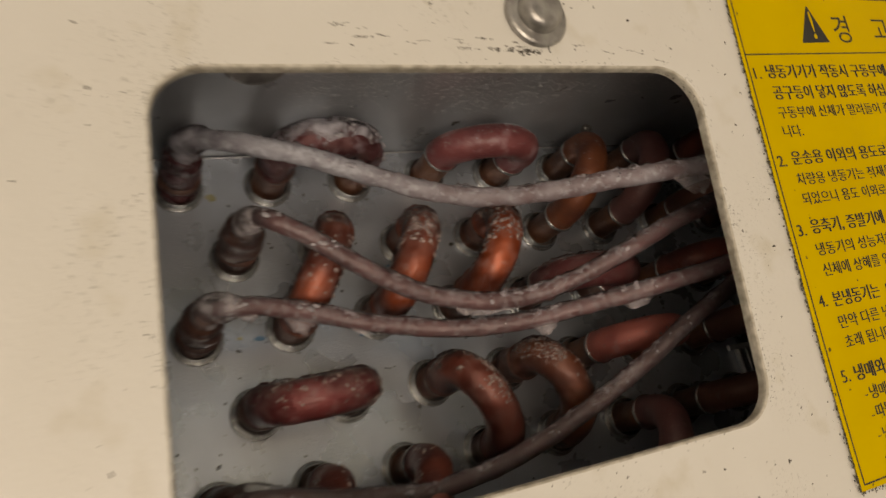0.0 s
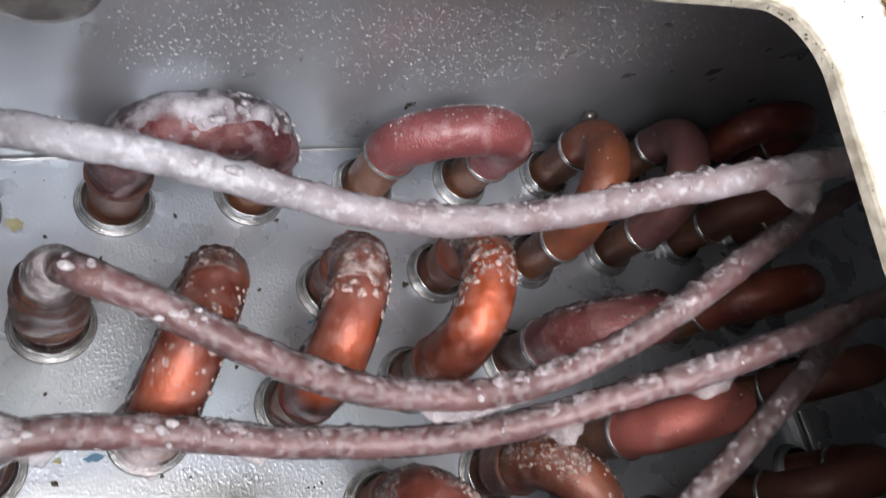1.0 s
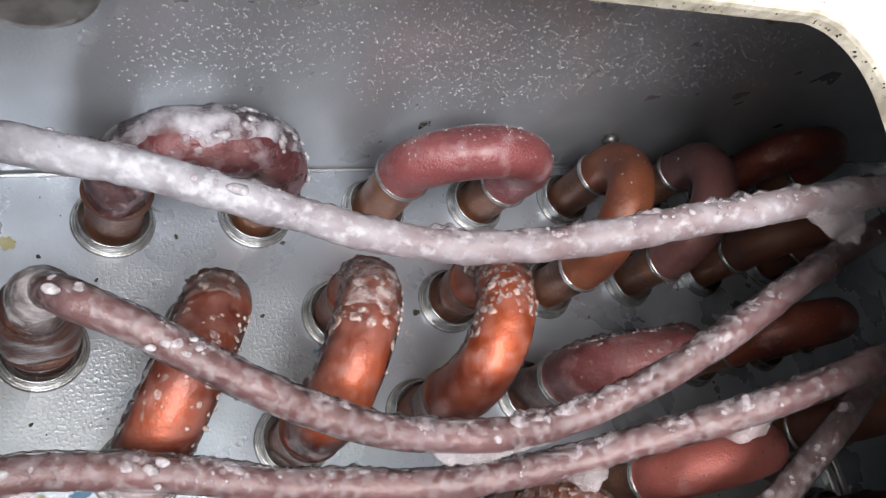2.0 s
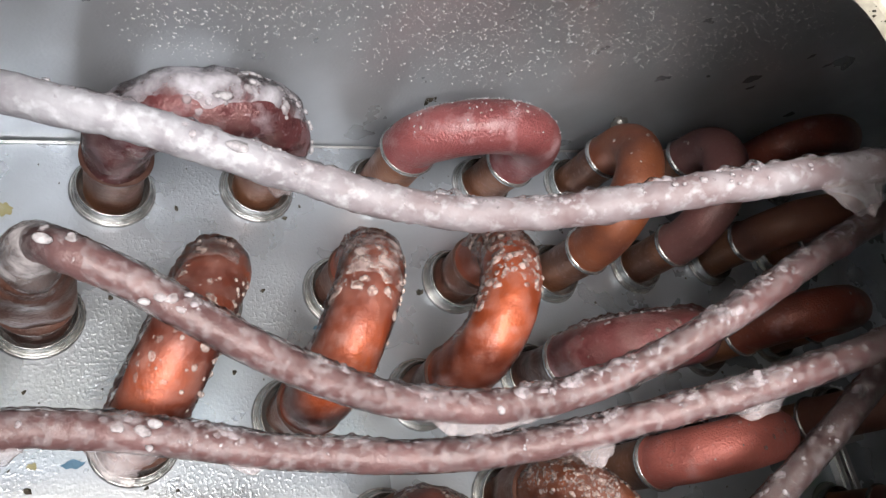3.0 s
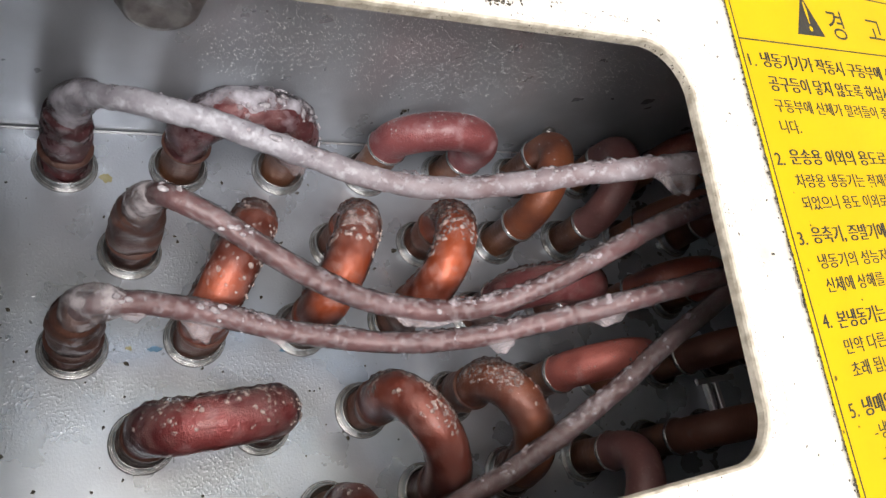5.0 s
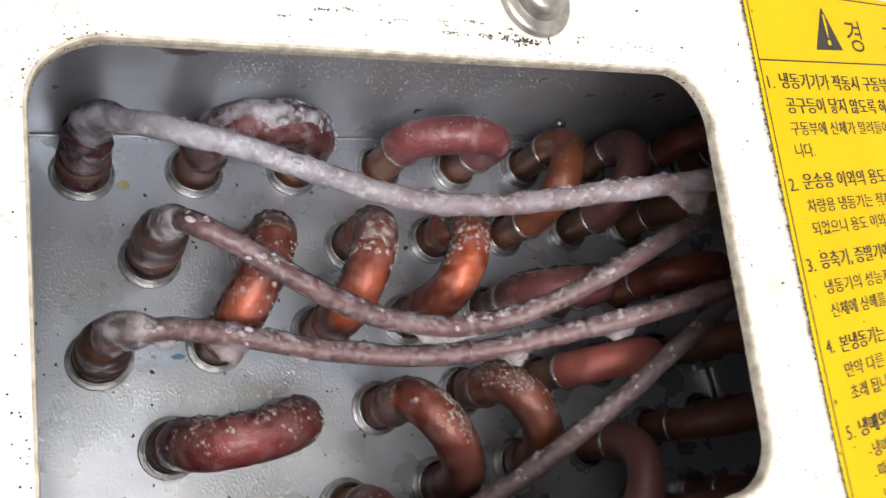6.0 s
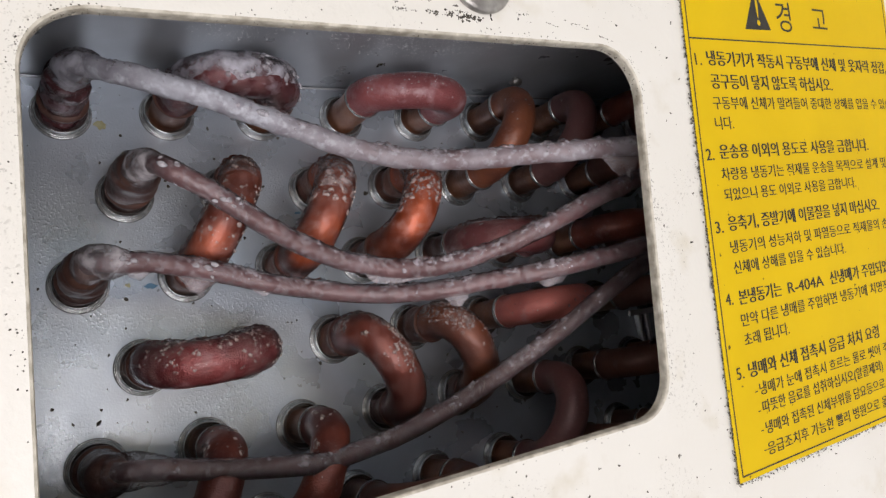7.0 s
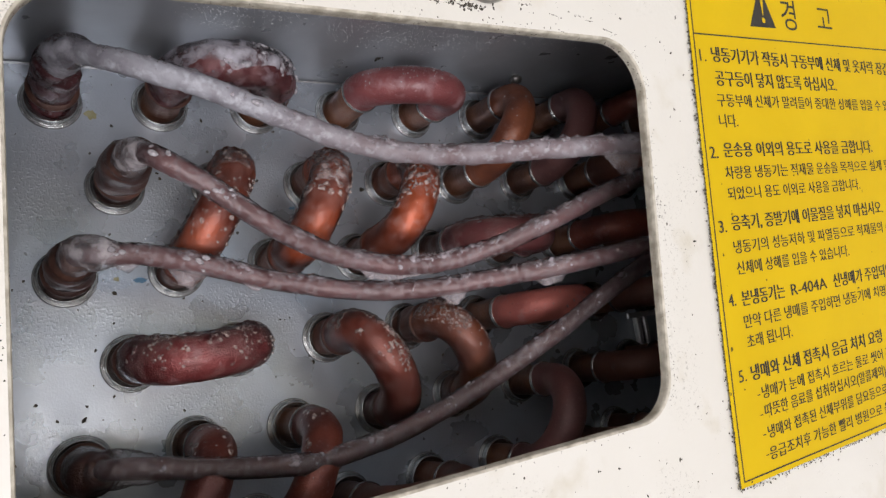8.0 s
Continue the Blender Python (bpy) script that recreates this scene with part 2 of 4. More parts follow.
def glide(points, step=0.0008):
    """A smooth line through points, in even steps."""
    p = [Vector(q) for q in points]
    p = [2 * p[0] - p[1], *p, 2 * p[-1] - p[-2]]
    out = []
    for a, b, c, d in zip(p, p[1:], p[2:], p[3:]):
        n = max(2, round((c - b).length / step))
        for i in range(n):
            t = i / n
            out.append(0.5 * (2 * b + (c - a) * t + (2 * a - 5 * b + 4 * c - d) * t * t + (3 * b - a - 3 * c + d) * t ** 3))
    return [*out, p[-2]]


def sweep(line, radius, seg=24, lump=0.0, fine=0.0, grain=150.0, seed=0.0, closed=True):
    """Vertices and faces of a tube along line. radius: a number or a function of the way 0..1; lump and fine: unevenness in metres."""
    verts, faces = [], []
    tangent = (line[1] - line[0]).normalized()
    side = tangent.orthogonal().normalized()
    shift = Vector((seed * 3.1, seed * 1.7, seed))
    for i, c in enumerate(line):
        nxt = (line[min(i + 1, len(line) - 1)] - line[max(i - 1, 0)]).normalized()
        side = (side - nxt * side.dot(nxt)).normalized()
        up = nxt.cross(side)
        r = radius(i / (len(line) - 1)) if callable(radius) else radius
        for k in range(seg):
            a = 2 * math.pi * k / seg
            way = side * math.cos(a) + up * math.sin(a)
            q = c + way * r
            if lump or fine:
                q += way * (lump * noise.noise((q + shift) * grain) + fine * noise.noise((q + shift) * grain * 5))
            verts.append(q)
    for i in range(len(line) - 1):
        for k in range(seg):
            a, b = i * seg + k, i * seg + (k + 1) % seg
            faces.append((a, b, b + seg, a + seg))
    if closed:
        faces += [tuple(range(seg - 1, -1, -1)), tuple(range(len(verts) - seg, len(verts)))]
    return verts, faces


def lathe(profile, centre, seg=36):
    """A body turned round the line through centre along -y, from (reach, radius) pairs."""
    verts, faces = [], []
    for reach, r in profile:
        for k in range(seg):
            a = 2 * math.pi * k / seg
            verts.append((centre[0] + r * math.cos(a), centre[1] - reach, centre[2] + r * math.sin(a)))
    for i in range(len(profile) - 1):
        for k in range(seg):
            a, b = i * seg + k, i * seg + (k + 1) % seg
            faces.append((a, a + seg, b + seg, b))
    return verts, faces


def ball(level):
    bm = bmesh.new()
    bmesh.ops.create_icosphere(bm, subdivisions=level, radius=1.0)
    v = np.array([q.co[:] for q in bm.verts])
    f = np.array([[q.index for q in t.verts] for t in bm.faces])
    bm.free()
    return v, f


PEBBLE, GRIT = ball(2), ball(1)
random.seed(4)
np.random.seed(4)


def beads(name, spots, mat, parent, label="", shape=PEBBLE, long=1.0, rough=0.12):
    """Frozen droplets as one mesh: spots are (place, normal, size, flatness)."""
    verts, faces, start = [], [], 0
    v0, f0 = shape
    for c, nrm, size, flat in spots:
        n = Vector(nrm).normalized()
        u = n.orthogonal().normalized()
        u = Matrix.Rotation(random.uniform(0, 6.28), 3, n) @ u
        w = n.cross(u)
        s = size * random.uniform(0.75, 1.35) * random.uniform(1.0, long)
        m = np.array([u * s, w * size, n * size * flat])
        jitter = 1 + rough * np.sin(v0 @ np.random.uniform(-2.5, 2.5, (3, 1)) + np.random.uniform(0, 6)) + 0.6 * rough * np.sin(v0 @ np.random.uniform(-5, 5, (3, 1)))
        verts.append((v0 * jitter) @ m + np.array(c))
        faces.append(f0 + start)
        start += len(v0)
    ob = mesh_object(name, np.concatenate(verts), np.concatenate(faces), mat, parent, label)
    return tagged(ob, kind="stuff")


def sprinkle_on(line, r, count, low, high, top=0.2, where=(0.0, 1.0), seed=0):
    """Spots on the skin of a tube along line, mostly where it faces up and out."""
    rng = random.Random(seed)
    out = []
    tries = 0
    while len(out) < count and tries < count * 30:
        tries += 1
        i = int(rng.uniform(*where) * (len(line) - 2))
        t = (line[i + 1] - line[i]).normalized()
        u = t.orthogonal().normalized()
        w = t.cross(u)
        a = rng.uniform(0, 2 * math.pi)
        n = u * math.cos(a) + w * math.sin(a)
        if n.z * 0.9 - n.y * 0.35 < top - rng.random() * 0.5:
            continue
        if noise.noise(line[i] * 120 + n * 0.4 + Vector((seed, 0, 0))) < -0.1:
            continue
        size = low + (high - low) * rng.random() ** 2.2
        out.append((line[i] + n * r * 1.0, n, size, rng.uniform(0.25, 0.55)))
    return out


def ice_shell(line, r, thick, facing, parent, mat, low=0.0, high=1.0, scale=420.0, seed=0, sink=-0.00012):
    """A scaly film of ice round a tube, thicker on the side that faces the given way."""
    own = line[int(low * (len(line) - 1)):int(high * (len(line) - 1)) + 1]
    seg = 44 if r > 0.004 else 30
    verts, faces = sweep(own, r, seg, 0.0, 0.0, closed=False)
    way = Vector(facing).normalized()
    out = []
    for i, v in enumerate(verts):
        c = own[i // seg]
        n_ = (v - c).normalized()
        s_ = (i // seg) / (len(own) - 1)
        near = noise.voronoi((v + Vector((seed, seed, 0))) * scale)[0][0]
        side = max(0.0, 0.25 + 0.75 * n_.dot(way) + 0.5 * noise.noise(v * 130))
        ends = min(1.0, 9 * s_, 9 * (1 - s_))
        out.append(c + n_ * (r - sink + thick * ends * side * max(0.0, 1.0 - 0.9 * near)))
    return mesh_object("ice_film", out, faces, mat, parent, "scaly film of clear ice")


# ---- the large structure ----
PITCH, DROP = 0.03175, 0.0275
TOP = 0.0123


def hole(row, col):
    """The centre of a tube hole: rows are staggered by half a pitch."""
    return Vector(((col + (0.5 if row % 2 == 0 else 0.0)) * PITCH, 0.0, -(row - 1) * DROP))


def structure(ob, label, category):
    return tagged(ob, label, category, kind="structure")


structure(slab("floor", -SIDE, SIDE, REAR, 0.30, FLOOR - 0.03, FLOOR, DECK), "grey cargo floor deck of the truck body", "floor")
structure(slab("ceiling", -SIDE, SIDE, REAR, 0.30, ROOF, ROOF + 0.03, WALL), "white insulated roof of the truck body", "ceiling")
structure(slab("wall_left", -SIDE - 0.05, -SIDE, REAR, 0.30, FLOOR, ROOF, WALL), "white insulated side wall of the truck body", "wall")
structure(slab("wall_right", SIDE, SIDE + 0.05, REAR, 0.30, FLOOR, ROOF, WALL), "white insulated side wall of the truck body", "wall")
structure(slab("wall_front", -SIDE - 0.05, SIDE + 0.05, 0.30, 0.35, FLOOR, ROOF, WALL), "white insulated bulkhead carrying the cooling unit", "wall")

# cooling unit: closed casing behind the cream panel
structure(slab("tube_sheet", -0.118, 0.358, 0.0, 0.0015, -0.258, TOP, SHEET), "galvanised steel tube sheet with stains and droplets", "metal sheet")
structure(slab("top_plate", -0.118, 0.358, -0.1090, 0.0015, TOP + 0.0002, TOP + 0.0015, PLATE), "dull galvanised top plate with frost crystals", "metal sheet")
structure(slab("fold_lip", -0.118, 0.357, -0.0008, -0.0001, TOP - 0.0008, TOP - 0.0002, BRIGHT, 0.00015), "bright folded lip where sheet and top plate meet", "metal lip")
structure(slab("casing_side", -0.1195, -0.1185, -0.0860, 0.299, -0.2585, 0.0120, PLATE), "galvanised casing side", "metal sheet")
structure(slab("casing_side", 0.3585, 0.3595, -0.0860, 0.299, -0.2585, 0.0120, PLATE), "galvanised casing side", "metal sheet")
for side_ in [ob for ob in bpy.data.objects if ob.name.startswith("casing_side")]:
    for v_ in side_.data.vertices:
        if v_.co.y < -0.08 and v_.co.z > 0:
            v_.co.y = -0.1085
structure(slab("casing_base", -0.1195, 0.3595, -0.0860, 0.299, -0.2600, -0.2590, PLATE), "galvanised casing base", "metal sheet")
structure(slab("casing_back_top", -0.118, 0.358, 0.0016, 0.299, TOP + 0.0002, TOP + 0.0015, PLATE), "galvanised casing top", "metal sheet")

# the cream panel leans a little; its plane holds the window and the notice
LEANING = math.degrees(math.atan(0.085))
PANEL = pose(0, -0.1120, 0, LEANING, 0, 0)
WINDOW = [(-0.0138, -0.0206), (0.1366, -0.0177), (0.1316, -0.1188), (-0.0176, -0.1206)]


def rounded(corners, radii, steps=14):
    """A closed outline in (x, z) with rounded corners."""
    out = []
    n = len(corners)
    for i, (c, r) in enumerate(zip(corners, radii)):
        c, a, b = Vector(c), Vector(corners[i - 1]), Vector(corners[(i + 1) % n])
        u, v = (a - c).normalized(), (b - c).normalized()
        half = math.acos(max(-1, min(1, u.dot(v)))) / 2
        centre = c + (u + v).normalized() * (r / math.sin(half))
        p, q = c + u * (r / math.tan(half)), c + v * (r / math.tan(half))
        a0, a1 = math.atan2(*(p - centre).yx), math.atan2(*(q - centre).yx)
        turn = (a1 - a0 + math.pi) % (2 * math.pi) - math.pi
        out += [(centre.x + r * math.cos(a0 + turn * k / steps), centre.y + r * math.sin(a0 + turn * k / steps)) for k in range(steps + 1)]
    return out


def panel_mesh():
    """The panel with its window: rounded outer lip, real thickness."""
    window = rounded(WINDOW, [0.0125, 0.0135, 0.0115, 0.012])
    n = len(window)
    c = Vector((0.055, -0.07))
    rings = []
    for grow, depth in ((0.0, 0.0028), (0.0, 0.0010), (0.0002, 0.0003), (0.0007, 0.0)):
        ring = []
        for i, w in enumerate(window):
            t = Vector(window[(i + 1) % n]) - Vector(window[i - 1])
            o = Vector((t.y, -t.x)).normalized()
            if o.dot(Vector(w) - c) < 0:
                o = -o
            q = Vector(w) + o * grow
            wave = 0.00035 * noise.noise((q.x * 60, q.y * 60, 3.0))
            ring.append((q.x + o.x * wave, depth, q.y + o.y * wave))
        rings.append(ring)
    outer = []
    x0, x1, z0, z1 = -0.62, 0.72, -0.34, 0.40
    for x, _, z in rings[-1]:
        d = Vector((x, z)) - c
        k = min((x1 - c.x) / d.x if d.x > 1e-9 else 1e9, (x0 - c.x) / d.x if d.x < -1e-9 else 1e9, (z1 - c.y) / d.y if d.y > 1e-9 else 1e9, (z0 - c.y) / d.y if d.y < -1e-9 else 1e9)
        outer.append((c.x + d.x * k, 0.0, c.y + d.y * k))
    rings.append(outer)
    rings.append([(x, 0.0028, z) for x, _, z in outer])
    rings.append([(x, 0.0028, z) for x, _, z in rings[0]])
    verts = [v for r in rings for v in r]
    faces = []
    for k in range(len(rings) - 1):
        for i in range(n):
            a, b = k * n + i, k * n + (i + 1) % n
            faces.append((a, b, b + n, a + n))
    return verts, faces


panel = mesh_object("front_panel", *panel_mesh(), CREAM, None, smooth=False)
panel.matrix_world = PANEL
panel.data.materials.append(SOILED)
for k_, face_ in enumerate(panel.data.polygons):
    face_.material_index = 1 if k_ < 3 * len(panel.data.vertices) // 7 else 0
structure(panel, "cream painted front panel, scuffed and speckled with dirt", "panel")


def edge_grime():
    """Dirt along the window's edge and smears above it."""
    rng_ = random.Random(8)
    outline = rounded(WINDOW, [0.0125, 0.0135, 0.0115, 0.012])
    spots_ = []
    while len(spots_) < 700:
        k = rng_.randrange(len(outline))
        a, b = Vector(outline[k]), Vector(outline[(k + 1) % len(outline)])
        p = a.lerp(b, rng_.random())
        if noise.noise((p.x * 45, p.y * 45, 9.0)) + rng_.uniform(-0.35, 0.35) < 0.0 or (b - a).length < rng_.uniform(0, 0.03):
            continue
        if rng_.random() < 0.5:
            spots_.append((Vector((p.x, rng_.uniform(0.0006, 0.0026), p.y)), Vector((0.06 - p.x, 0, -0.07 - p.y)), rng_.uniform(0.00007, 0.00026), 0.2))
        else:
            q = p + (p - Vector((0.06, -0.07))).normalized() * (0.0008 + abs(rng_.gauss(0, 0.0012)))
            spots_.append((Vector((q.x, 0.0, q.y)), (0, -1, 0), rng_.uniform(0.00005, 0.00020), 0.2))
    scuffs_ = []
    for _ in range(26):
        x_, z_, run_ = rng_.uniform(0.02, 0.13), -0.0125 + rng_.gauss(0, 0.0022), rng_.uniform(0.001, 0.006)
        slope_ = rng_.uniform(-0.25, 0.1)
        for k in range(int(run_ / 0.00022)):
            if rng_.random() < 0.55:
                scuffs_.append((Vector((x_ + k * 0.00022, 0.0, z_ + slope_ * k * 0.00022 + rng_.gauss(0, 0.00012))), (0, -1, 0), rng_.uniform(0.00006, 0.00020), 0.15))
    for _ in range(70):
        scuffs_.append((Vector((0.078 + rng_.gauss(0, 0.004), 0.0, -0.0140 + rng_.gauss(0, 0.0005))), (0, -1, 0), rng_.uniform(0.0001, 0.00035), 0.12))
    beads("scuffing", scuffs_, GRIME, panel, "short dark scuffs above the window", GRIT, 1.8, 0.3)
    specks_ = []
    while len(specks_) < 1500:
        q = Vector((rng_.uniform(-0.07, 0.27), rng_.uniform(-0.17, 0.04)))
        inside = -0.016 < q.x < 0.138 and -0.122 < q.y < -0.016
        if inside or 0.5 * noise.noise((q.x * 55, q.y * 55, 2.0)) + rng_.uniform(-0.5, 0.5) < 0.08 + 0.25 * (q.x < 0.03):
            continue
        specks_.append((Vector((q.x, 0.0, q.y)), (0, -1, 0), 0.00005 + 0.00032 * rng_.random() ** 3.5, 0.12))
    beads("dirt_speckling", specks_, GRIME, panel, "fine dark specks on the paint", GRIT, 2.0, 0.35)
    return beads("edge_grime", spots_, GRIME, panel, "dark grime round the window", GRIT)


edge_grime()


# ---- return bends ----
def collar(at, parent):
    """The bright flared collar round a tube hole, with a film of clear ice."""
    prof = [(0.0, 0.0089), (0.0005, 0.0088), (0.0008, 0.0085), (0.0005, 0.0081), (0.0003, 0.0079), (0.0006, 0.0077), (0.0022, 0.0076), (0.0032, 0.0077), (0.0036, 0.0075), (0.0034, 0.0072), (0.0018, 0.0070), (0.0006, 0.0066), (0.0005, 0.0050)]
    return mesh_object("collar", *lathe(prof, at), COLLAR, parent, "pale flared metal collar")


def joint(at, parent, r=0.0062, iced=False):
    prof = [(-0.0014, r - 0.0006), (-0.0012, r + 0.0002), (-0.0003, r + 0.0008), (0.0004, r + 0.00075), (0.0008, r - 0.0006)]
    return mesh_object("joint_ring", *lathe(prof, at), WET if iced else COLLAR, parent, "joint ring under brown ice" if iced else "pale brazed joint ring")


def stub(at, end, parent, seed, r=0.0055, mat=None):
    line = [(at + Vector((0, 0.001, 0))).lerp(end, k / 36) for k in range(37)]
    return mesh_object("stub", *sweep(line, (lambda s: r + 0.0009 * noise.noise((s * 4.5, seed * 1.3, 0.5))) if mat == WET else r, 36, 0.0010 if mat == WET else 0.00025, 0.00014, 180, seed), mat or STUB, parent, "tarnished copper stub")


def bend_line(a, b, shape, reach):
    """From a leg at hole a, round the bow and back to a leg at hole b. shape: both legs, the far leg's slip in x and z, the bow's lean in x and z, its depth; in mm."""
    la, lb, dx, dz, tx, tz, depth = [q * 0.001 for q in shape]
    start, end = a + Vector((0, -la, 0)), b + Vector((dx, -lb, dz))
    mid, half = (start + end) / 2, (end - start) / 2
    way = Vector((tx * 1000, -1, tz * 1000)) * depth
    first_ring, last_ring = a + (start - a) * (reach[0] * 0.001 / la), b + (end - b) * (reach[1] * 0.001 / lb)
    out = [first_ring.lerp(start, k / 6) for k in range(6)]
    out += [mid - half * math.cos(math.pi * k / 90) + way * math.sin(math.pi * k / 90) for k in range(91)]
    return out + [end.lerp(last_ring, k / 6) for k in range(1, 7)]


# by bend: shape as in bend_line, and the reach of the two joint rings
SHAPES = {
    ((1, 3), (1, 4)): ((24.2, 19.9, 0.4, -1.2, 0.26, -0.14, 14.9), (21.0, 16.5)),
    ((1, 5), (2, 4)): ((20.5, 20.5, 0, 0, 0, 0, 15.9), (18.8, 18.0)),
    ((1, 6), (2, 5)): ((20.5, 20.5, 0, 0, 0, 0, 15.9), (18.5, 18.0)),
    ((2, 1), (3, 1)): ((18.0, 18.4, 0, 0, -0.04, -0.04, 14.4), (14.5, 14.5)),
    ((2, 2), (3, 2)): ((18.2, 20.0, 0, 0, -0.03, -0.02, 14.7), (14.5, 15.5)),
    ((2, 3), (3, 3)): ((18.2, 22.0, 0.4, 0.8, 0.05, -0.04, 15.0), (14.5, 17.5)),
    ((3, 4), (3, 5)): ((23.0, 22.1, 0, -0.7, 0, -0.08, 14.9), (18.0, 17.0)),
    ((4, 0), (4, 1)): ((18.3, 18.5, -0.5, 0.8, -0.03, -0.17, 15.1), (14.5, 14.5)),
    ((4, 2), (5, 3)): ((18.0, 17.5, -1.6, 0.7, -0.02, 0.20, 14.9), (13.0, 13.0)),
    ((4, 3), (5, 4)): ((17.8, 14.5, -2.2, 1.4, 0.03, 0.20, 15.2), (16.0, 12.5)),
    ((4, 4), (4, 5)): ((21.9, 21.4, 0, 0, 0, 0, 15.0), (20.0, 18.0)),
}
PLAIN_SHAPE = ((20.5, 20.5, 0, 0, 0, 0, 15.9), (16.5, 16.5))


def return_bend(first, second, mat, label, count=90, size=0.0007, lump=0.0003, radius=0.0062, skin=0.0002, seed=1, where=(0.1, 0.9), top=0.25, crust=None, iced=False):
    a, b = hole(*first), hole(*second)
    base = new("return_bend")
    base.location = a
    tagged(base, label, "pipe bend", "copper return bends")
    back = base.matrix_world.inverted()
    shape, reach = SHAPES.get((first, second), PLAIN_SHAPE)
    line = bend_line(a, b, shape, reach)
    made = [mesh_object("bend", *sweep(line, lambda s: radius + (0.0002 if iced else 0.0004) * max(0.0, 1 - min(s, 1 - s) * 22), 44, lump, skin, 150, seed), mat, base)]
    for at, end in ((a, line[0]), (b, line[-1])):
        made += [collar(at, base), stub(at, end, base, seed, radius - 0.0003, WET if iced and mat != HEAVY else STUB), joint(end, base, radius, iced and mat != ROSE)]
    if iced:
        made.append(ice_shell(line, radius, 0.0015, (-0.3, -0.15, 0.9), made[0], FILM, 0.02, 0.98, 430, seed))
    if crust:
        lo, hi, thick, facing = crust
        own = line[int(lo * len(line)):int(hi * len(line))]
        cv, cf = sweep(own, radius, 44, 0.0, 0.0)
        out = []
        for i, v in enumerate(cv):
            c = own[i // 44]
            n_ = (v - c).normalized()
            s_ = (i // 44) / (len(own) - 1)
            face = max(0.0, n_.dot(Vector(facing).normalized()) + 0.35 * noise.noise(v * 150))
            grow = thick * min(1.0, face * 1.5) * min(1.0, 6 * s_, 6 * (1 - s_)) * (0.80 + 0.35 * noise.noise(v * 190) + 0.16 * noise.noise(v * 600)) - 0.0005
            out.append(c + n_ * (radius + grow))
        made.append(mesh_object("frost_crust", out, cf, VEIL if mat == HEAVY else ICED, made[0], "white crust of rime" if mat == HEAVY else "skin of cloudy ice"))
    if count:
        made.append(beads("frost_beading", sprinkle_on(line, radius, int(count * 1.3), 0.0002, size, top, where, seed), ICE if mat == HEAVY else ROSY, made[0], "beads of ice", long=1.2, rough=0.18))
    for row in DROPS.get((first, second), []):
        made.append(beads("frost_beading", drop_row(line, radius, 0.0010 if mat == HEAVY else 0.0002, *row, seed), ICE if mat in (HEAVY, ROSE) else ROSY, made[0], "row of round frozen drops"))
    for ob in made:
        if ob.parent == base:
            ob.matrix_parent_inverse = Matrix.Translation(-a)
    return base


def drop_row(line, r, lift, lo, hi, count, facing, spread, low, high, seed):
    """Frozen drops crowded along one side of a bend."""
    rng_ = random.Random(seed * 7)
    out = []
    for _ in range(count):
        i = int(rng_.uniform(lo, hi) * (len(line) - 2))
        t = (line[i + 1] - line[i]).normalized()
        n = Vector(facing) + Vector((rng_.gauss(0, 1), rng_.gauss(0, 1), rng_.gauss(0, 1))) * spread
        n = (n - t * n.dot(t)).normalized()
        out.append((line[i] + n * (r + lift), n, rng_.uniform(low, high), rng_.uniform(0.5, 0.8)))
    return out


# by bend: stretch of the way, number, facing, spread, sizes
DROPS = {
    ((2, 3), (3, 3)): [(0.05, 0.45, 46, (-0.7, -0.5, 0.4), 0.22, 0.0005, 0.0011), (0.1, 0.9, 60, (0.8, 0.0, 0.5), 0.25, 0.0003, 0.0006)],
    ((2, 2), (3, 2)): [(0.1, 0.42, 26, (-0.3, -0.5, 0.8), 0.4, 0.0005, 0.0012), (0.1, 0.9, 60, (0.9, 0.0, 0.4), 0.25, 0.0003, 0.0006)],
    ((2, 1), (3, 1)): [(0.1, 0.3, 14, (0.0, -0.3, 0.9), 0.4, 0.0005, 0.0011), (0.3, 0.8, 40, (0.9, -0.3, 0.3), 0.25, 0.0003, 0.0006)],
    ((1, 1), (1, 2)): [(0.55, 0.95, 80, (0.7, -0.3, 0.6), 0.35, 0.0005, 0.0009)],
    ((4, 2), (5, 3)): [(0.03, 0.62, 190, (0.3, -0.15, 0.95), 0.22, 0.0003, 0.0006)],
    ((4, 3), (5, 4)): [(0.03, 0.62, 190, (0.3, -0.15, 0.95), 0.20, 0.0003, 0.00055)],
    ((3, 4), (3, 5)): [(0.1, 0.9, 70, (0.0, -0.2, 1.0), 0.35, 0.0003, 0.0006)],
    ((4, 0), (4, 1)): [(0.1, 0.9, 60, (0.0, -0.3, 1.0), 0.5, 0.0003, 0.0008), (0.75, 0.97, 30, (0.6, -0.4, -0.2), 0.4, 0.0003, 0.0006)],
    ((1, 3), (1, 4)): [(0.12, 0.9, 240, (0.0, -0.55, 0.8), 0.5, 0.00009, 0.00026)],
}
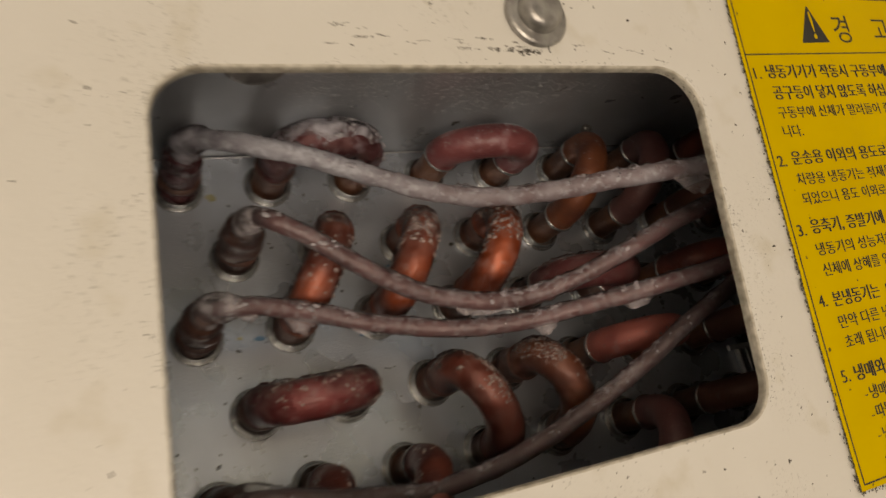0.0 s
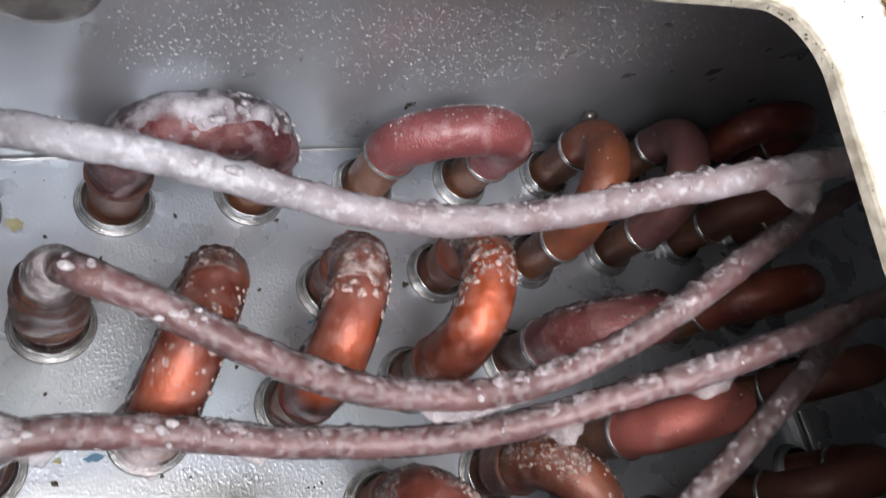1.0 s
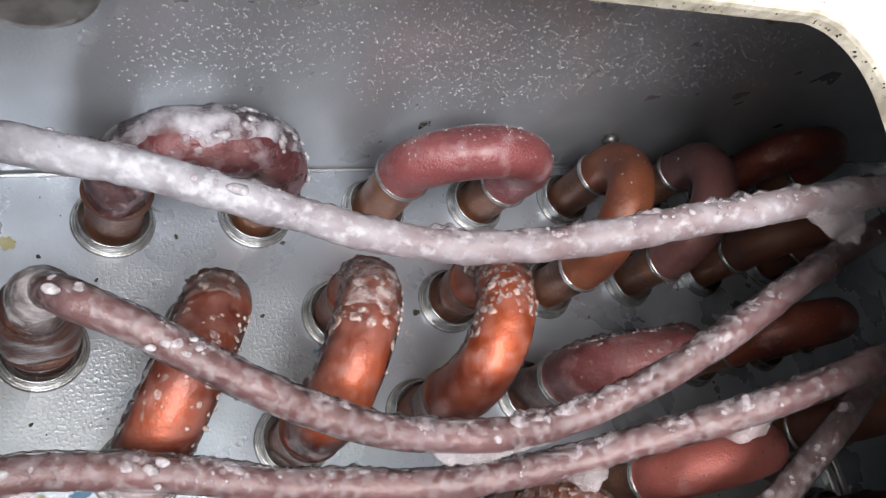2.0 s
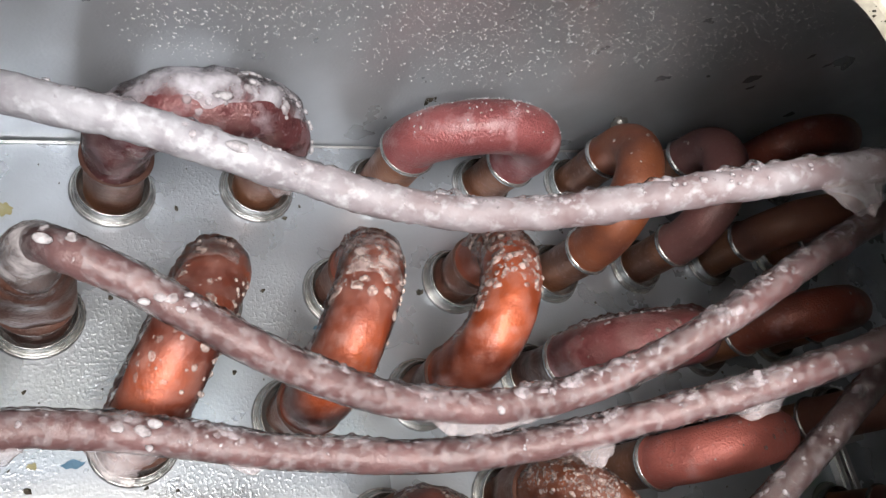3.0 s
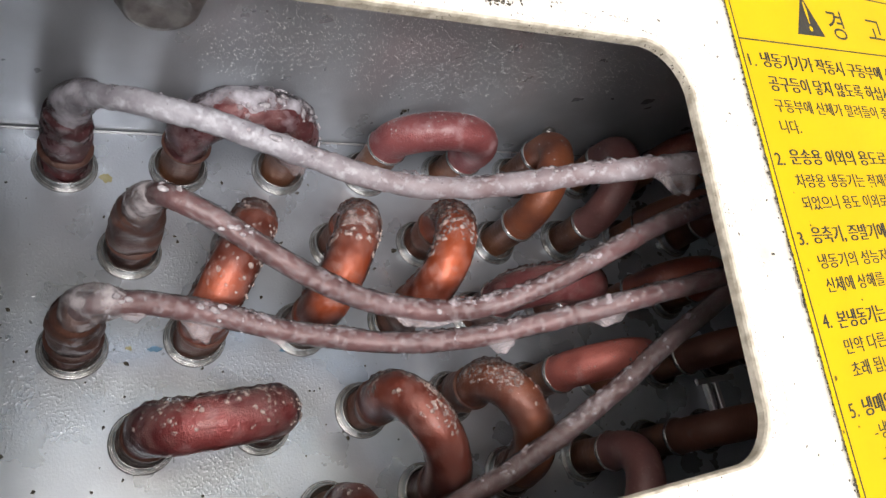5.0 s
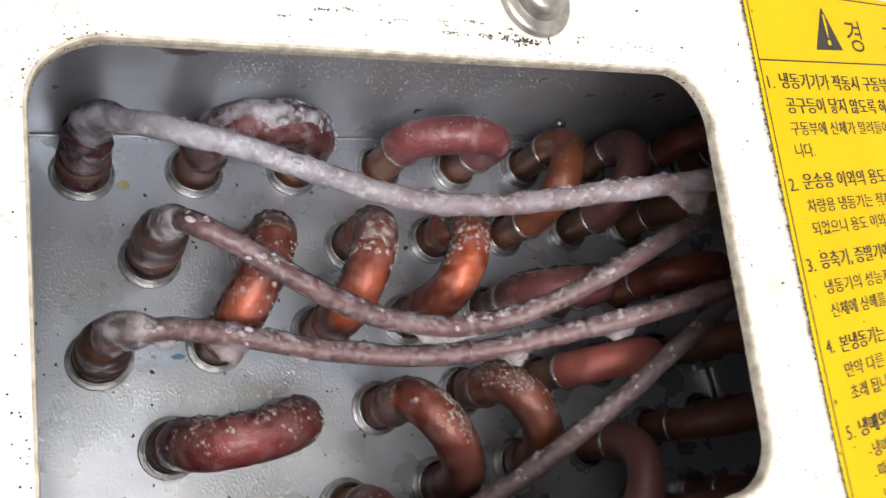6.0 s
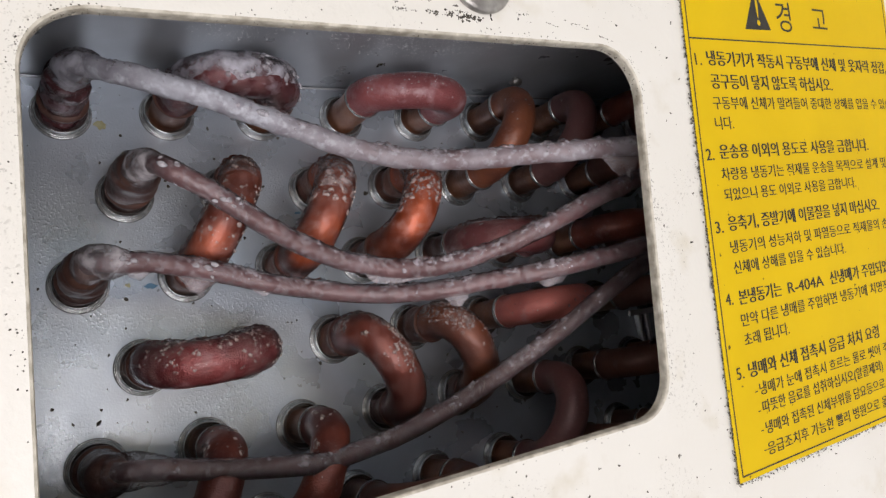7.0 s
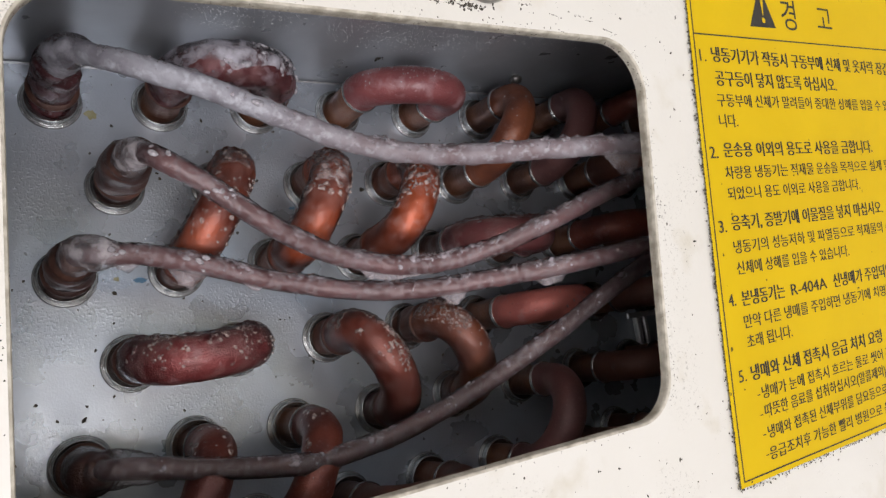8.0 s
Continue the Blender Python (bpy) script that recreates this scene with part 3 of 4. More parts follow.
BENDS = [
    ((1, 1), (1, 2), HEAVY, "copper return bend thickly rimed with white frost", 230, 0.0011, 0.0009, (0.2, 0.95), 0.2),
    ((1, 3), (1, 4), ROSE, "rose copper return bend with fine frost", 64, 0.00045, 0.0002, (0.1, 0.9), 0.3),
    ((1, 5), (2, 4), TAWNY, "orange brown copper return bend", 12, 0.0005, 0.0002, (0.1, 0.6), 0.4),
    ((1, 6), (2, 5), SHADE_ROSE, "dusky rose copper return bend in shade", 8, 0.0005, 0.0002, (0.1, 0.6), 0.4),
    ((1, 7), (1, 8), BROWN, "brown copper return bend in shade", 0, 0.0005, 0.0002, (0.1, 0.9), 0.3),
    ((2, 1), (3, 1), ORANGE, "orange copper return bend with ice beads", 150, 0.0008, 0.0003, (0.1, 0.75), 0.1),
    ((2, 2), (3, 2), ORANGE, "orange copper return bend with cloudy ice on top", 240, 0.0012, 0.0005, (0.05, 0.55), 0.1),
    ((2, 3), (3, 3), ORANGE, "orange copper return bend with ice beads", 260, 0.0010, 0.0004, (0.05, 0.65), 0.1),
    ((2, 6), (2, 7), SHADE_BROWN, "brown copper return bend in shade", 0, 0.0005, 0.0002, (0.1, 0.9), 0.3),
    ((3, 4), (3, 5), ROSE, "rose copper return bend with beaded frost", 150, 0.0006, 0.0003, (0.1, 0.9), 0.2),
    ((3, 6), (3, 7), BROWN, "dark red copper return bend in shade", 20, 0.0005, 0.0002, (0.1, 0.9), 0.3),
    ((4, 0), (4, 1), WINE, "dark red copper return bend with ice beads", 240, 0.0007, 0.0004, (0.1, 0.95), 0.2),
    ((4, 2), (5, 3), BROWN, "brown copper return bend beaded with frost", 420, 0.0007, 0.0003, (0.03, 0.6), 0.55),
    ((4, 3), (5, 4), TAWNY, "orange brown return bend beaded with frost", 420, 0.0006, 0.0003, (0.03, 0.6), 0.55),
    ((4, 4), (4, 5), SALMON, "salmon red copper return bend", 25, 0.0005, 0.0002, (0.1, 0.9), 0.3),
    ((4, 6), (4, 7), SHADE_BROWN, "brown copper return bend in shade", 0, 0.0005, 0.0002, (0.1, 0.9), 0.3),
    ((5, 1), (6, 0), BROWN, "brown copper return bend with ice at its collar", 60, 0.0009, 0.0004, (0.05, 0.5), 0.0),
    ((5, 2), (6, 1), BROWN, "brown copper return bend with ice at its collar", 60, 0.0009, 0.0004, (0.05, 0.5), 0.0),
    ((5, 5), (6, 4), SHADE_ROSE, "rose copper return bend, colour dulled for the panel's shade", 0, 0.0005, 0.0002, (0.1, 0.9), 0.3),
    ((5, 6), (5, 7), SHADE_BROWN, "dark red copper return bend in shade", 0, 0.0005, 0.0002, (0.1, 0.9), 0.3),
    ((6, 2), (6, 3), SHADE_BROWN, "brown copper return bend in shade", 0, 0.0005, 0.0002, (0.1, 0.9), 0.3),
    ((6, 5), (6, 6), SHADE_BROWN, "brown copper return bend in shade", 0, 0.0005, 0.0002, (0.1, 0.9), 0.3),
]
CRUSTS = {((1, 1), (1, 2)): (0.10, 0.90, 0.0023, (0.05, -0.55, 1.0)), ((2, 2), (3, 2)): (0.18, 0.48, 0.0016, (-0.2, -0.9, 0.7)), ((2, 3), (3, 3)): (0.12, 0.40, 0.0010, (-0.5, -0.6, 0.7)), ((2, 1), (3, 1)): (0.14, 0.34, 0.0010, (0.0, -0.5, 1.0))}
for k, (first, second, mat, label, count, size, lump, where, top) in enumerate(BENDS):
    return_bend(first, second, mat, label, count, size, lump=lump, seed=k + 1, where=where, top=top, radius=0.0060 if count < 65 and mat != ROSE else 0.0063, iced=count >= 65, skin=0.00004 if count < 15 else 0.00008 if count < 65 else 0.00017, crust=CRUSTS.get((first, second)))


# ---- distributor tubes ----
def ice_flap(name, spine, widths, thick, parent):
    """A hanging tongue of ice: along spine, hanging down by widths, rounded at its rim."""
    line = glide(spine, 0.0005)
    n, ring = len(line), 20
    verts, faces = [], []
    for i, c in enumerate(line):
        s = i / (n - 1) * (len(widths) - 1)
        j = min(int(s), len(widths) - 2)
        f = 0.5 - 0.5 * math.cos(math.pi * (s - j))
        w = widths[j] + (widths[j + 1] - widths[j]) * f
        w *= 1 + 0.22 * noise.noise((c.x * 420, c.z * 420, 2.0))
        lean = 0.0007 * noise.noise((c.x * 160, c.z * 160, 7.0))
        for k in range(ring):
            a = 2 * math.pi * k / ring
            drop = 0.5 - 0.5 * math.cos(a)
            y = thick * math.sin(a) * (0.35 + 0.65 * (1 - drop)) * min(1.0, 4 * i / n, 4 * (1 - i / n))
            y += lean * drop + 0.00022 * noise.noise((c.x * 600, c.z * 600, a * 1.3))
            verts.append((c.x, c.y + y, c.z - w * drop))
    for i in range(n - 1):
        for k in range(ring):
            a, b = i * ring + k, i * ring + (k + 1) % ring
            faces.append((a, a + ring, b + ring, b))
    return mesh_object(name, verts, faces, TONGUE, parent, "hanging tongue of translucent ice")


for bend_ in bpy.data.objects:
    if bend_.name == "return_bend":
        flap_ = ice_flap("ice_tongue", [Vector(p) * 0.001 for p in ((57.5, -17, -3), (60.5, -20, -5), (64.5, -20.5, -5.5), (69, -17, -4))], [0.0, 0.0030, 0.0062, 0.0058, 0.0034, 0.0], 0.0014, bend_)
        flap_.matrix_parent_inverse = Matrix.Translation(-hole(1, 1))
        break


def distributor_tube(first, points, radius, mat, label, count, size, lump, flaps, seed, top=0.0, elbow=0.036):
    a = hole(*first)
    base = new("distributor_tube")
    base.location = a
    tagged(base, label, "thin tube", "distributor tubes")
    line = glide([Vector(p) * 0.001 for p in points])
    made = [mesh_object("tube", *sweep(line, radius, 30, lump, lump * 0.55, 130, seed), mat, base)]
    made += [collar(a, base), joint(a + Vector((0, -0.0115, 0)), base, 0.0064, True)]
    body = [a + Vector((0, 0.001 - 0.033 * k / 30, 0)) for k in range(31)]
    made.append(mesh_object("stub", *sweep(body, lambda s: 0.0061 + 0.0012 * noise.noise((s * 5.5, seed * 1.3, 0.5)) if s < 0.8 else 0.0064 - 0.0036 * ((s - 0.8) / 0.2) ** 2, 36, 0.0013, 0.0004, 150, seed), WET if mat != RIMED else HEAVY, base, "iced copper stub"))
    if mat != RIMED:
        made.append(ice_shell(line, radius, 0.0009, (0, -0.2, 0.95), made[0], HOAR, 0.1, 0.99, 560, seed))
    made.append(ice_shell(body, 0.0062, 0.0016, (-0.1, -0.5, 0.5), base, HOAR, 0.12, 0.97, 260, seed, 0.0004))
    made.append(ice_shell(line, radius, 0.0021, (0.05, -0.1, 1.0), made[0], CLOT, 0.16, 0.985, 330, seed + 9, 0.0009))
    crust = line[int(0.25 * elbow / 0.0008):int(elbow / 0.0008)]
    made.append(mesh_object("ice_crust", *sweep(crust, lambda s: radius - 0.0013 + 0.0036 * max(0.0, math.sin(math.pi * min(1.0, 0.10 + 0.90 * s))) ** 0.7, 36, 0.0009, 0.0003, 170, seed), {RIMED: VEIL, DUSK: HOAR}.get(mat, GLASSY), made[0], "lumpy crust of cloudy ice"))
    made.append(beads("frost_beading", sprinkle_on(line, radius + 0.0001, int(count * 0.75), 0.00022, size * 0.9, top + 0.42, (0.03, 1.0), seed), BEAD, made[0], "beads of ice", long=1.15, rough=0.2))
    for spine, widths, thick in flaps:
        made.append(ice_flap("ice_tongue", [Vector(p) * 0.001 for p in spine], widths, thick, made[0]))
    for ob in made:
        if ob.parent == base:
            ob.matrix_parent_inverse = Matrix.Translation(-a)
    return base


distributor_tube((1, 0), [(0, -14.0, 0.1), (0.2, -24.0, 0.3), (1, -33.0, 0.7), (3.5, -40.9, -1.1), (9, -46.9, -5.1), (17, -50.1, -8.2), (30, -51.2, -12.4), (45, -51.4, -17.9), (60, -51.0, -23.3), (74, -52.4, -28.6), (87, -56.3, -32.5), (98, -62.3, -35.2), (110, -69.3, -36.8), (125, -77.4, -37.8), (144, -83.5, -38.3), (160, -89.1, -39.1), (185, -94.0, -39.5)],
    0.0031, RIMED, "thin tube rimed with thick white frost", 360, 0.0008, 0.0005,
    [([(141, -83.3, -39.9), (147, -85.4, -40.2), (153, -87.2, -40.6), (159, -89.0, -41.1)], [0.0, 0.0030, 0.0058, 0.0076, 0.0078, 0.0060, 0.0022, 0.0004, 0.0], 0.0014), ([(159, -89.0, -41.1), (164, -90.2, -41.2), (170, -91.4, -41.3)], [0.0, 0.0022, 0.0034, 0.0026, 0.0], 0.0012)], 41)
distributor_tube((2, 0), [(15.9, -14.0, -27.5), (16, -26.0, -27.6), (16.2, -36.0, -28.1), (17.5, -44.8, -29.9), (20.5, -50.4, -33.5), (27, -51.9, -38.1), (35, -51.5, -43.9), (44, -50.7, -50.2), (54, -49.2, -56.0), (64, -48.4, -60.6), (74, -48.1, -63.6), (88, -49.7, -66.2), (103, -52.8, -65.8), (116, -59.2, -63.3), (131, -66.3, -58.5), (152, -69.9, -50.9), (180, -70.0, -43.0), (205, -70.1, -37.0)],
    0.0027, MAUVE, "thin mauve tube with frost and ice lumps", 300, 0.0008, 0.0005,
    [([(71, -48.1, -64.9), (78, -48.4, -66.5), (86, -49.3, -67.6), (95, -51.1, -67.9), (106, -54.1, -66.9)], [0.0, 0.0030, 0.0026, 0.0020, 0.0016, 0.0010, 0.0], 0.0009)], 42)
distributor_tube((3, 0), [(0, -14.0, -54.9), (0.2, -24.0, -55.0), (1.2, -32.9, -54.3), (4, -38.5, -54.9), (9, -39.8, -55.6), (16, -39.3, -56.2), (26, -37.9, -58.4), (37, -36.9, -61.4), (49, -36.8, -65.2), (62, -38.1, -68.5), (74, -40.4, -71.2), (87, -44.1, -73.0), (101, -49.1, -73.5), (116, -56.8, -73.1), (128, -64.6, -72.8), (143, -70.6, -71.6), (161, -73.4, -69.6), (185, -75.2, -66.7)],
    0.0027, MAUVE, "thin mauve tube with hanging ice tongues", 220, 0.0007, 0.0005,
    [([(97, -48.3, -74.5), (102, -50.6, -75.0), (107, -52.0, -75.2)], [0.0, 0.0024, 0.0040, 0.0048, 0.0030, 0.0], 0.0013),
     ([(122, -60.7, -73.5), (128, -64.1, -74.0), (134, -66.6, -73.5), (139, -68.6, -72.5)], [0.0, 0.0022, 0.0038, 0.0034, 0.0016, 0.0], 0.0013),
     ([(20, -38.4, -58.1), (24, -38.0, -59.0), (28, -37.8, -59.7), (35, -37.5, -61.4)], [0.0, 0.0030, 0.0062, 0.0066, 0.0036, 0.0020, 0.0], 0.0020), ([(7, -40.3, -56.2), (11, -39.8, -56.8), (16, -39.3, -56.9)], [0.0, 0.0034, 0.0040, 0.0022, 0.0], 0.0016), ([(40, -36.9, -63.3), (45, -36.8, -64.8), (50, -36.9, -66.2)], [0.0, 0.0026, 0.0034, 0.0022, 0.0], 0.0012)], 43)
distributor_tube((5, 0), [(0, -14.0, -110.1), (0.3, -22.0, -109.9), (2, -29.9, -109.7), (7, -35.1, -109.8), (16, -37.2, -111.5), (28, -38.2, -114.1), (42, -39.0, -116.7), (55, -39.1, -118.4), (68, -39.2, -117.5), (83, -40.1, -115.2), (98, -41.6, -111.0), (113, -44.6, -105.4), (126, -48.7, -99.4), (139, -53.9, -92.5), (154, -59.4, -83.8), (172, -60.6, -76.0), (192, -62.0, -67.2)],
    0.0027, DUSK, "thin dusky tube beaded with frost", 260, 0.0008, 0.0004, [], 44)


def ice_lump(place, sizes, label, seed):
    """A knot of frozen lumps."""
    rng_ = random.Random(seed)
    spots_ = [(Vector(place) * 0.001 + Vector((rng_.uniform(-1, 1) * spread, rng_.uniform(-0.3, 0.1) * spread, rng_.uniform(-0.6, 0.6) * spread)), (0.1, -0.75, 0.6), r, 0.5) for r, spread in sizes]
    ob = beads("ice_lump", spots_, ICE, None, label, rough=0.3)
    ob["kind"] = "thing"
    return tagged(ob, category="ice")


ice_lump((33.8, -53.7, -42.6), [(0.0017, 0.0), (0.0011, 0.003), (0.0009, 0.004), (0.0008, 0.004), (0.0006, 0.004)], "white knot of ice lumps on the thin tube", 1)
ice_lump((20.5, -53.0, -33.1), [(0.0014, 0.001), (0.0010, 0.003), (0.0009, 0.003), (0.0007, 0.004)], "white knot of ice lumps on the tube elbow", 2)
ice_lump((46, -54.4, -18.3), [(0.0014, 0.0), (0.0007, 0.002)], "single white ice lump on the rimed tube", 3)
ice_lump((48.2, -45.0, -3.0), [(0.0015, 0.0), (0.0006, 0.003)], "single white ice lump on the frosted bend", 4)
ice_lump((29, -40.3, -59.6), [(0.0013, 0.002), (0.0010, 0.003), (0.0010, 0.003), (0.0007, 0.004)], "cloudy knot of ice lumps on the thin tube", 5)
ice_lump((9, -42.4, -55.5), [(0.0010, 0.002), (0.0008, 0.003), (0.0008, 0.004)], "cloudy knot of ice lumps on the tube elbow", 6)


# ---- notice on the panel ----
TILT = 1.6


def notice():
    base = new("warning_notice")
    base.matrix_world = PANEL @ pose(0.15455, -0.0006, -0.14346, 0, -TILT, 0)
    tagged(base, "yellow warning notice with black lettering and grimy edges", "warning sign")
    w, h = 0.1168, 0.1535

    def flat(name, outline, mat, lift, label="", thick=0.0001):
        bm = bmesh.new()
        f = bm.faces.new([bm.verts.new((x, -lift, z)) for x, z in outline])
        top = bmesh.ops.extrude_face_region(bm, geom=[f])
        bmesh.ops.translate(bm, verts=[v for v in top["geom"] if isinstance(v, bmesh.types.BMVert)], vec=(0, -thick, 0))
        return part(name, bm, mat, base, label)

    def lean_x(z):
        return 0.0078 * (max(z, 0.0) / h) ** 1.3

    edge = [(lean_x(z) + 0.00025 * noise.noise((z * 900, 0.3, 0)), z) for z in np.linspace(0, h, 60)]
    low = [(x, 0.00025 * noise.noise((x * 900, 5.3, 0))) for x in np.linspace(w, 0, 40)]
    flat("sheet", [*edge, (w + 0.0078, h), *low], YELLOW, 0.0)

    def rule(name, x0, z0, x1, z1, t=0.00045):
        d = Vector((x1 - x0, z1 - z0)).normalized() * t / 2
        flat(name, [(x0 + d.y, z0 - d.x), (x1 + d.y, z1 - d.x), (x1 - d.y, z1 + d.x), (x0 - d.y, z0 + d.x)], INK, 0.00013, "thin dark printed rule", 0.00004)

    m = 0.0016
    for z0 in np.linspace(m, h - m, 13)[:-1]:
        z1 = z0 + (h - 2 * m) / 12
        rule("rule", m + lean_x(z0), z0, m + lean_x(z1), z1)
        rule("rule", w - m + lean_x(z0), z0, w - m + lean_x(z1), z1)
    rule("rule", m, m, w - m, m)
    rule("rule", m + 0.0078, h - m, w - m + 0.0078, h - m)
    rule("rule", m + lean_x(0.130), 0.1303, w - m + lean_x(0.132), 0.1318)
    flat("warning_triangle", [(0.0358, 0.1345), (0.0493, 0.1349), (0.0436, 0.1480), (0.0430, 0.1480)], INK, 0.00013, "black warning triangle", 0.00004)
    flat("exclamation_bar", [(0.0428, 0.1430), (0.0430, 0.1460), (0.0437, 0.1460), (0.0440, 0.1430), (0.0434, 0.1386), (0.0431, 0.1386)], YELLOW, 0.00019, "yellow exclamation bar", 0.00004)
    flat("exclamation_dot", [(0.0432 + 0.0008 * math.cos(a), 0.1370 + 0.0009 * math.sin(a)) for a in np.linspace(0, 6, 12)], YELLOW, 0.00019, "yellow exclamation dot", 0.00004)

    # rows of name, text, left, right and foot in mm, size in mm, weight in mm
    rows = [
        ("heading", "경", 53.2, 61.4, 134.8, 11.4, 0.0), ("heading", "고", 73.7, 82.6, 137.0, 10.2, 0.0),
        ("line_number", "1.", 9.1, 12.0, 122.1, 5.2, 0.08), ("bold_line", "냉동기기가 작동시 구동부에 신체 및 옷자락 장갑,", 14.5, 117.6, 121.9, 5.2, 0.36),
        ("bold_line", "공구등이 닿지 않도록 하십시오.", 14.7, 79.6, 114.9, 5.2, 0.36),
        ("text_line", "구동부에 신체가 말려들어 중대한 상해를 입을 수 있습", 14.1, 116.4, 108.6, 4.4, 0.17), ("text_line", "니다.", 13.7, 22.5, 102.4, 4.4, 0.17),
        ("line_number", "2.", 7.3, 11.0, 93.3, 5.0, 0.2), ("bold_line", "운송용 이외의 용도로 사용을 금합니다.", 13.5, 96.4, 93.4, 5.0, 0.36),
        ("text_line", "차량용 냉동기는 적재물 운송을 목적으로 설계 및", 12.9, 106.4, 86.9, 4.3, 0.17), ("text_line", "되었으니 용도 이외로 사용을 금합니다.", 12.7, 84.5, 80.7, 4.3, 0.17),
        ("line_number", "3.", 6.4, 10.0, 71.6, 5.0, 0.2), ("bold_line", "응축기, 증발기에 이물질을 넣지 마십시오.", 12.3, 97.2, 71.5, 5.0, 0.36),
        ("text_line", "냉동기의 성능저하 및 파열등으로 적재물의 손", 11.8, 101.0, 65.0, 4.3, 0.17), ("text_line", "신체에 상해를 입을 수 있습니다.", 11.8, 71.6, 58.8, 4.3, 0.17),
        ("line_number", "4.", 6.0, 9.3, 50.3, 5.0, 0.2), ("bold_line", "본냉동기는", 11.9, 33.1, 49.6, 5.0, 0.36), ("bold_line", "R-404A", 36.3, 55.9, 49.8, 5.0, 0.2), ("bold_line", "신냉매가 주입되었", 59.6, 96.8, 49.5, 5.0, 0.36),
        ("text_line", "만약 다른 냉매를 주입하면 냉동기에 치명적", 11.5, 94.6, 43.2, 4.3, 0.17), ("text_line", "초래 됩니다.", 11.5, 33.8, 37.4, 4.3, 0.17),
        ("line_number", "5.", 5.6, 9.0, 28.6, 5.0, 0.05), ("bold_line", "냉매와 신체 접촉시 응급 처치 요령", 11.2, 83.7, 28.1, 5.0, 0.36),
        ("text_line", "냉매가 눈에 접촉시 흐르는 물로 씻어 주", 14.9, 88.2, 22.2, 4.2, 0.17), ("text_line", "따뜻한 음료를 섭취하십시오(알콜제외)", 15.0, 82.7, 16.2, 4.2, 0.17),
        ("text_line", "냉매와 접촉된 신체부위를 담요등으로", 15.0, 82.2, 10.7, 4.2, 0.17), ("text_line", "응급조치후 가능한 빨리 병원으로 옮", 14.4, 82.4, 4.6, 4.2, 0.17),
    ]
    for z in (23.7, 17.9, 12.2, 6.4):
        rule("dash", 0.0128, z * 0.001, 0.0141, z * 0.001, 0.0003)
    cu = bpy.data.curves.new("lettering", "FONT")
    cu.body, cu.size, cu.space_line, cu.resolution_u = "\n".join(r[1] for r in rows), 1.0, 2.0, 3
    ob = new("lettering", cu)
    me = bpy.data.meshes.new_from_object(ob.evaluated_get(bpy.context.evaluated_depsgraph_get()))
    bpy.data.objects.remove(ob)
    bpy.data.curves.remove(cu)
    co = np.empty(len(me.vertices) * 3)
    me.vertices.foreach_get("co", co)
    co = co.reshape(-1, 3)
    faces = [list(p.vertices) for p in me.polygons]
    which = [round((0.35 - co[f[0]][1]) / 2) for f in faces]
    for k, (name, text, x0, x1, foot, size, weight) in enumerate(rows):
        own = [f for f, w_ in zip(faces, which) if w_ == k]
        ids = {v: i for i, v in enumerate(sorted({v for f in own for v in f}))}
        left, right = min(co[v][0] for v in ids), max(co[v][0] for v in ids)
        low_ = min(co[v][1] for v in ids) if name != "line_number" else -2 * k
        verts, polys = [], []
        for j, shift in enumerate((0.0, weight * 0.5, weight) if weight else (0.0,)):
            verts += [((x0 + shift + (co[v][0] - left) / (right - left) * (x1 - x0 - weight)) * 0.001, -0.00020 - 0.00001 * j, (foot + (co[v][1] - low_) * size) * 0.001) for v in ids]
            polys += [[ids[v] + j * len(ids) for v in f] for f in own]
        mesh_object(name, verts, polys, INK, base, smooth=False)
    bpy.data.meshes.remove(me)
    # grime along the left and lower edges
    rng = random.Random(5)
    spots = []
    for _ in range(420):
        z = rng.uniform(-0.001, h)
        spots.append((Vector((lean_x(z) - abs(rng.gauss(0, 0.0007)), -0.00005, z)), (0, -1, 0), rng.uniform(0.0001, 0.0004), 0.25))
    for _ in range(260):
        x = rng.uniform(0, w)
        spots.append((Vector((x, -0.00005, -abs(rng.gauss(0, 0.0006)))), (0, -1, 0), rng.uniform(0.0001, 0.00035), 0.25))
    beads("edge_grime", spots, GRIME, base, "black grime along the edges", GRIT)
    return base


notice()


# ---- bolts ----
def flange_bolt(m, label, scale=1.0):
    base = new("flange_bolt")
    base.matrix_world = m
    tagged(base, label, "bolt")
    rim = [(0.0, 0.0092), (0.0007, 0.0094), (0.0014, 0.0090), (0.0018, 0.0080), (0.0019, 0.0)]
    mesh_object("flange", *lathe([(a * scale, b * scale) for a, b in rim], (0, 0, 0), 40), BOLT, base)
    dome = [(0.0016, 0.0062), (0.0040, 0.0061), (0.0052, 0.0055), (0.0058, 0.0040), (0.0060, 0.0)]
    mesh_object("head", *lathe([(a * scale, b * scale) for a, b in dome], (0, 0, 0), 40), BOLT, base, "domed worn head")
    return base


flange_bolt(PANEL @ pose(0.0850, -0.0001, -0.0037), "worn zinc flange bolt in the cream panel")


def hanging_boss():
    """The rounded nut cover under the top plate."""
    base = new("nut_cover")
    base.matrix_world = pose(0.0185, -0.0690, TOP + 0.0001, 90, 0, 0)
    tagged(base, "dull grey nut cover under the top plate", "nut cover")
    mesh_object("cup", *lathe([(0.0, 0.0118), (0.0012, 0.0112), (0.0040, 0.0098), (0.0062, 0.0088), (0.0070, 0.0078), (0.0068, 0.0066), (0.0062, 0.0)], (0, 0, 0), 44), BOLT, base)
    return base


hanging_boss()


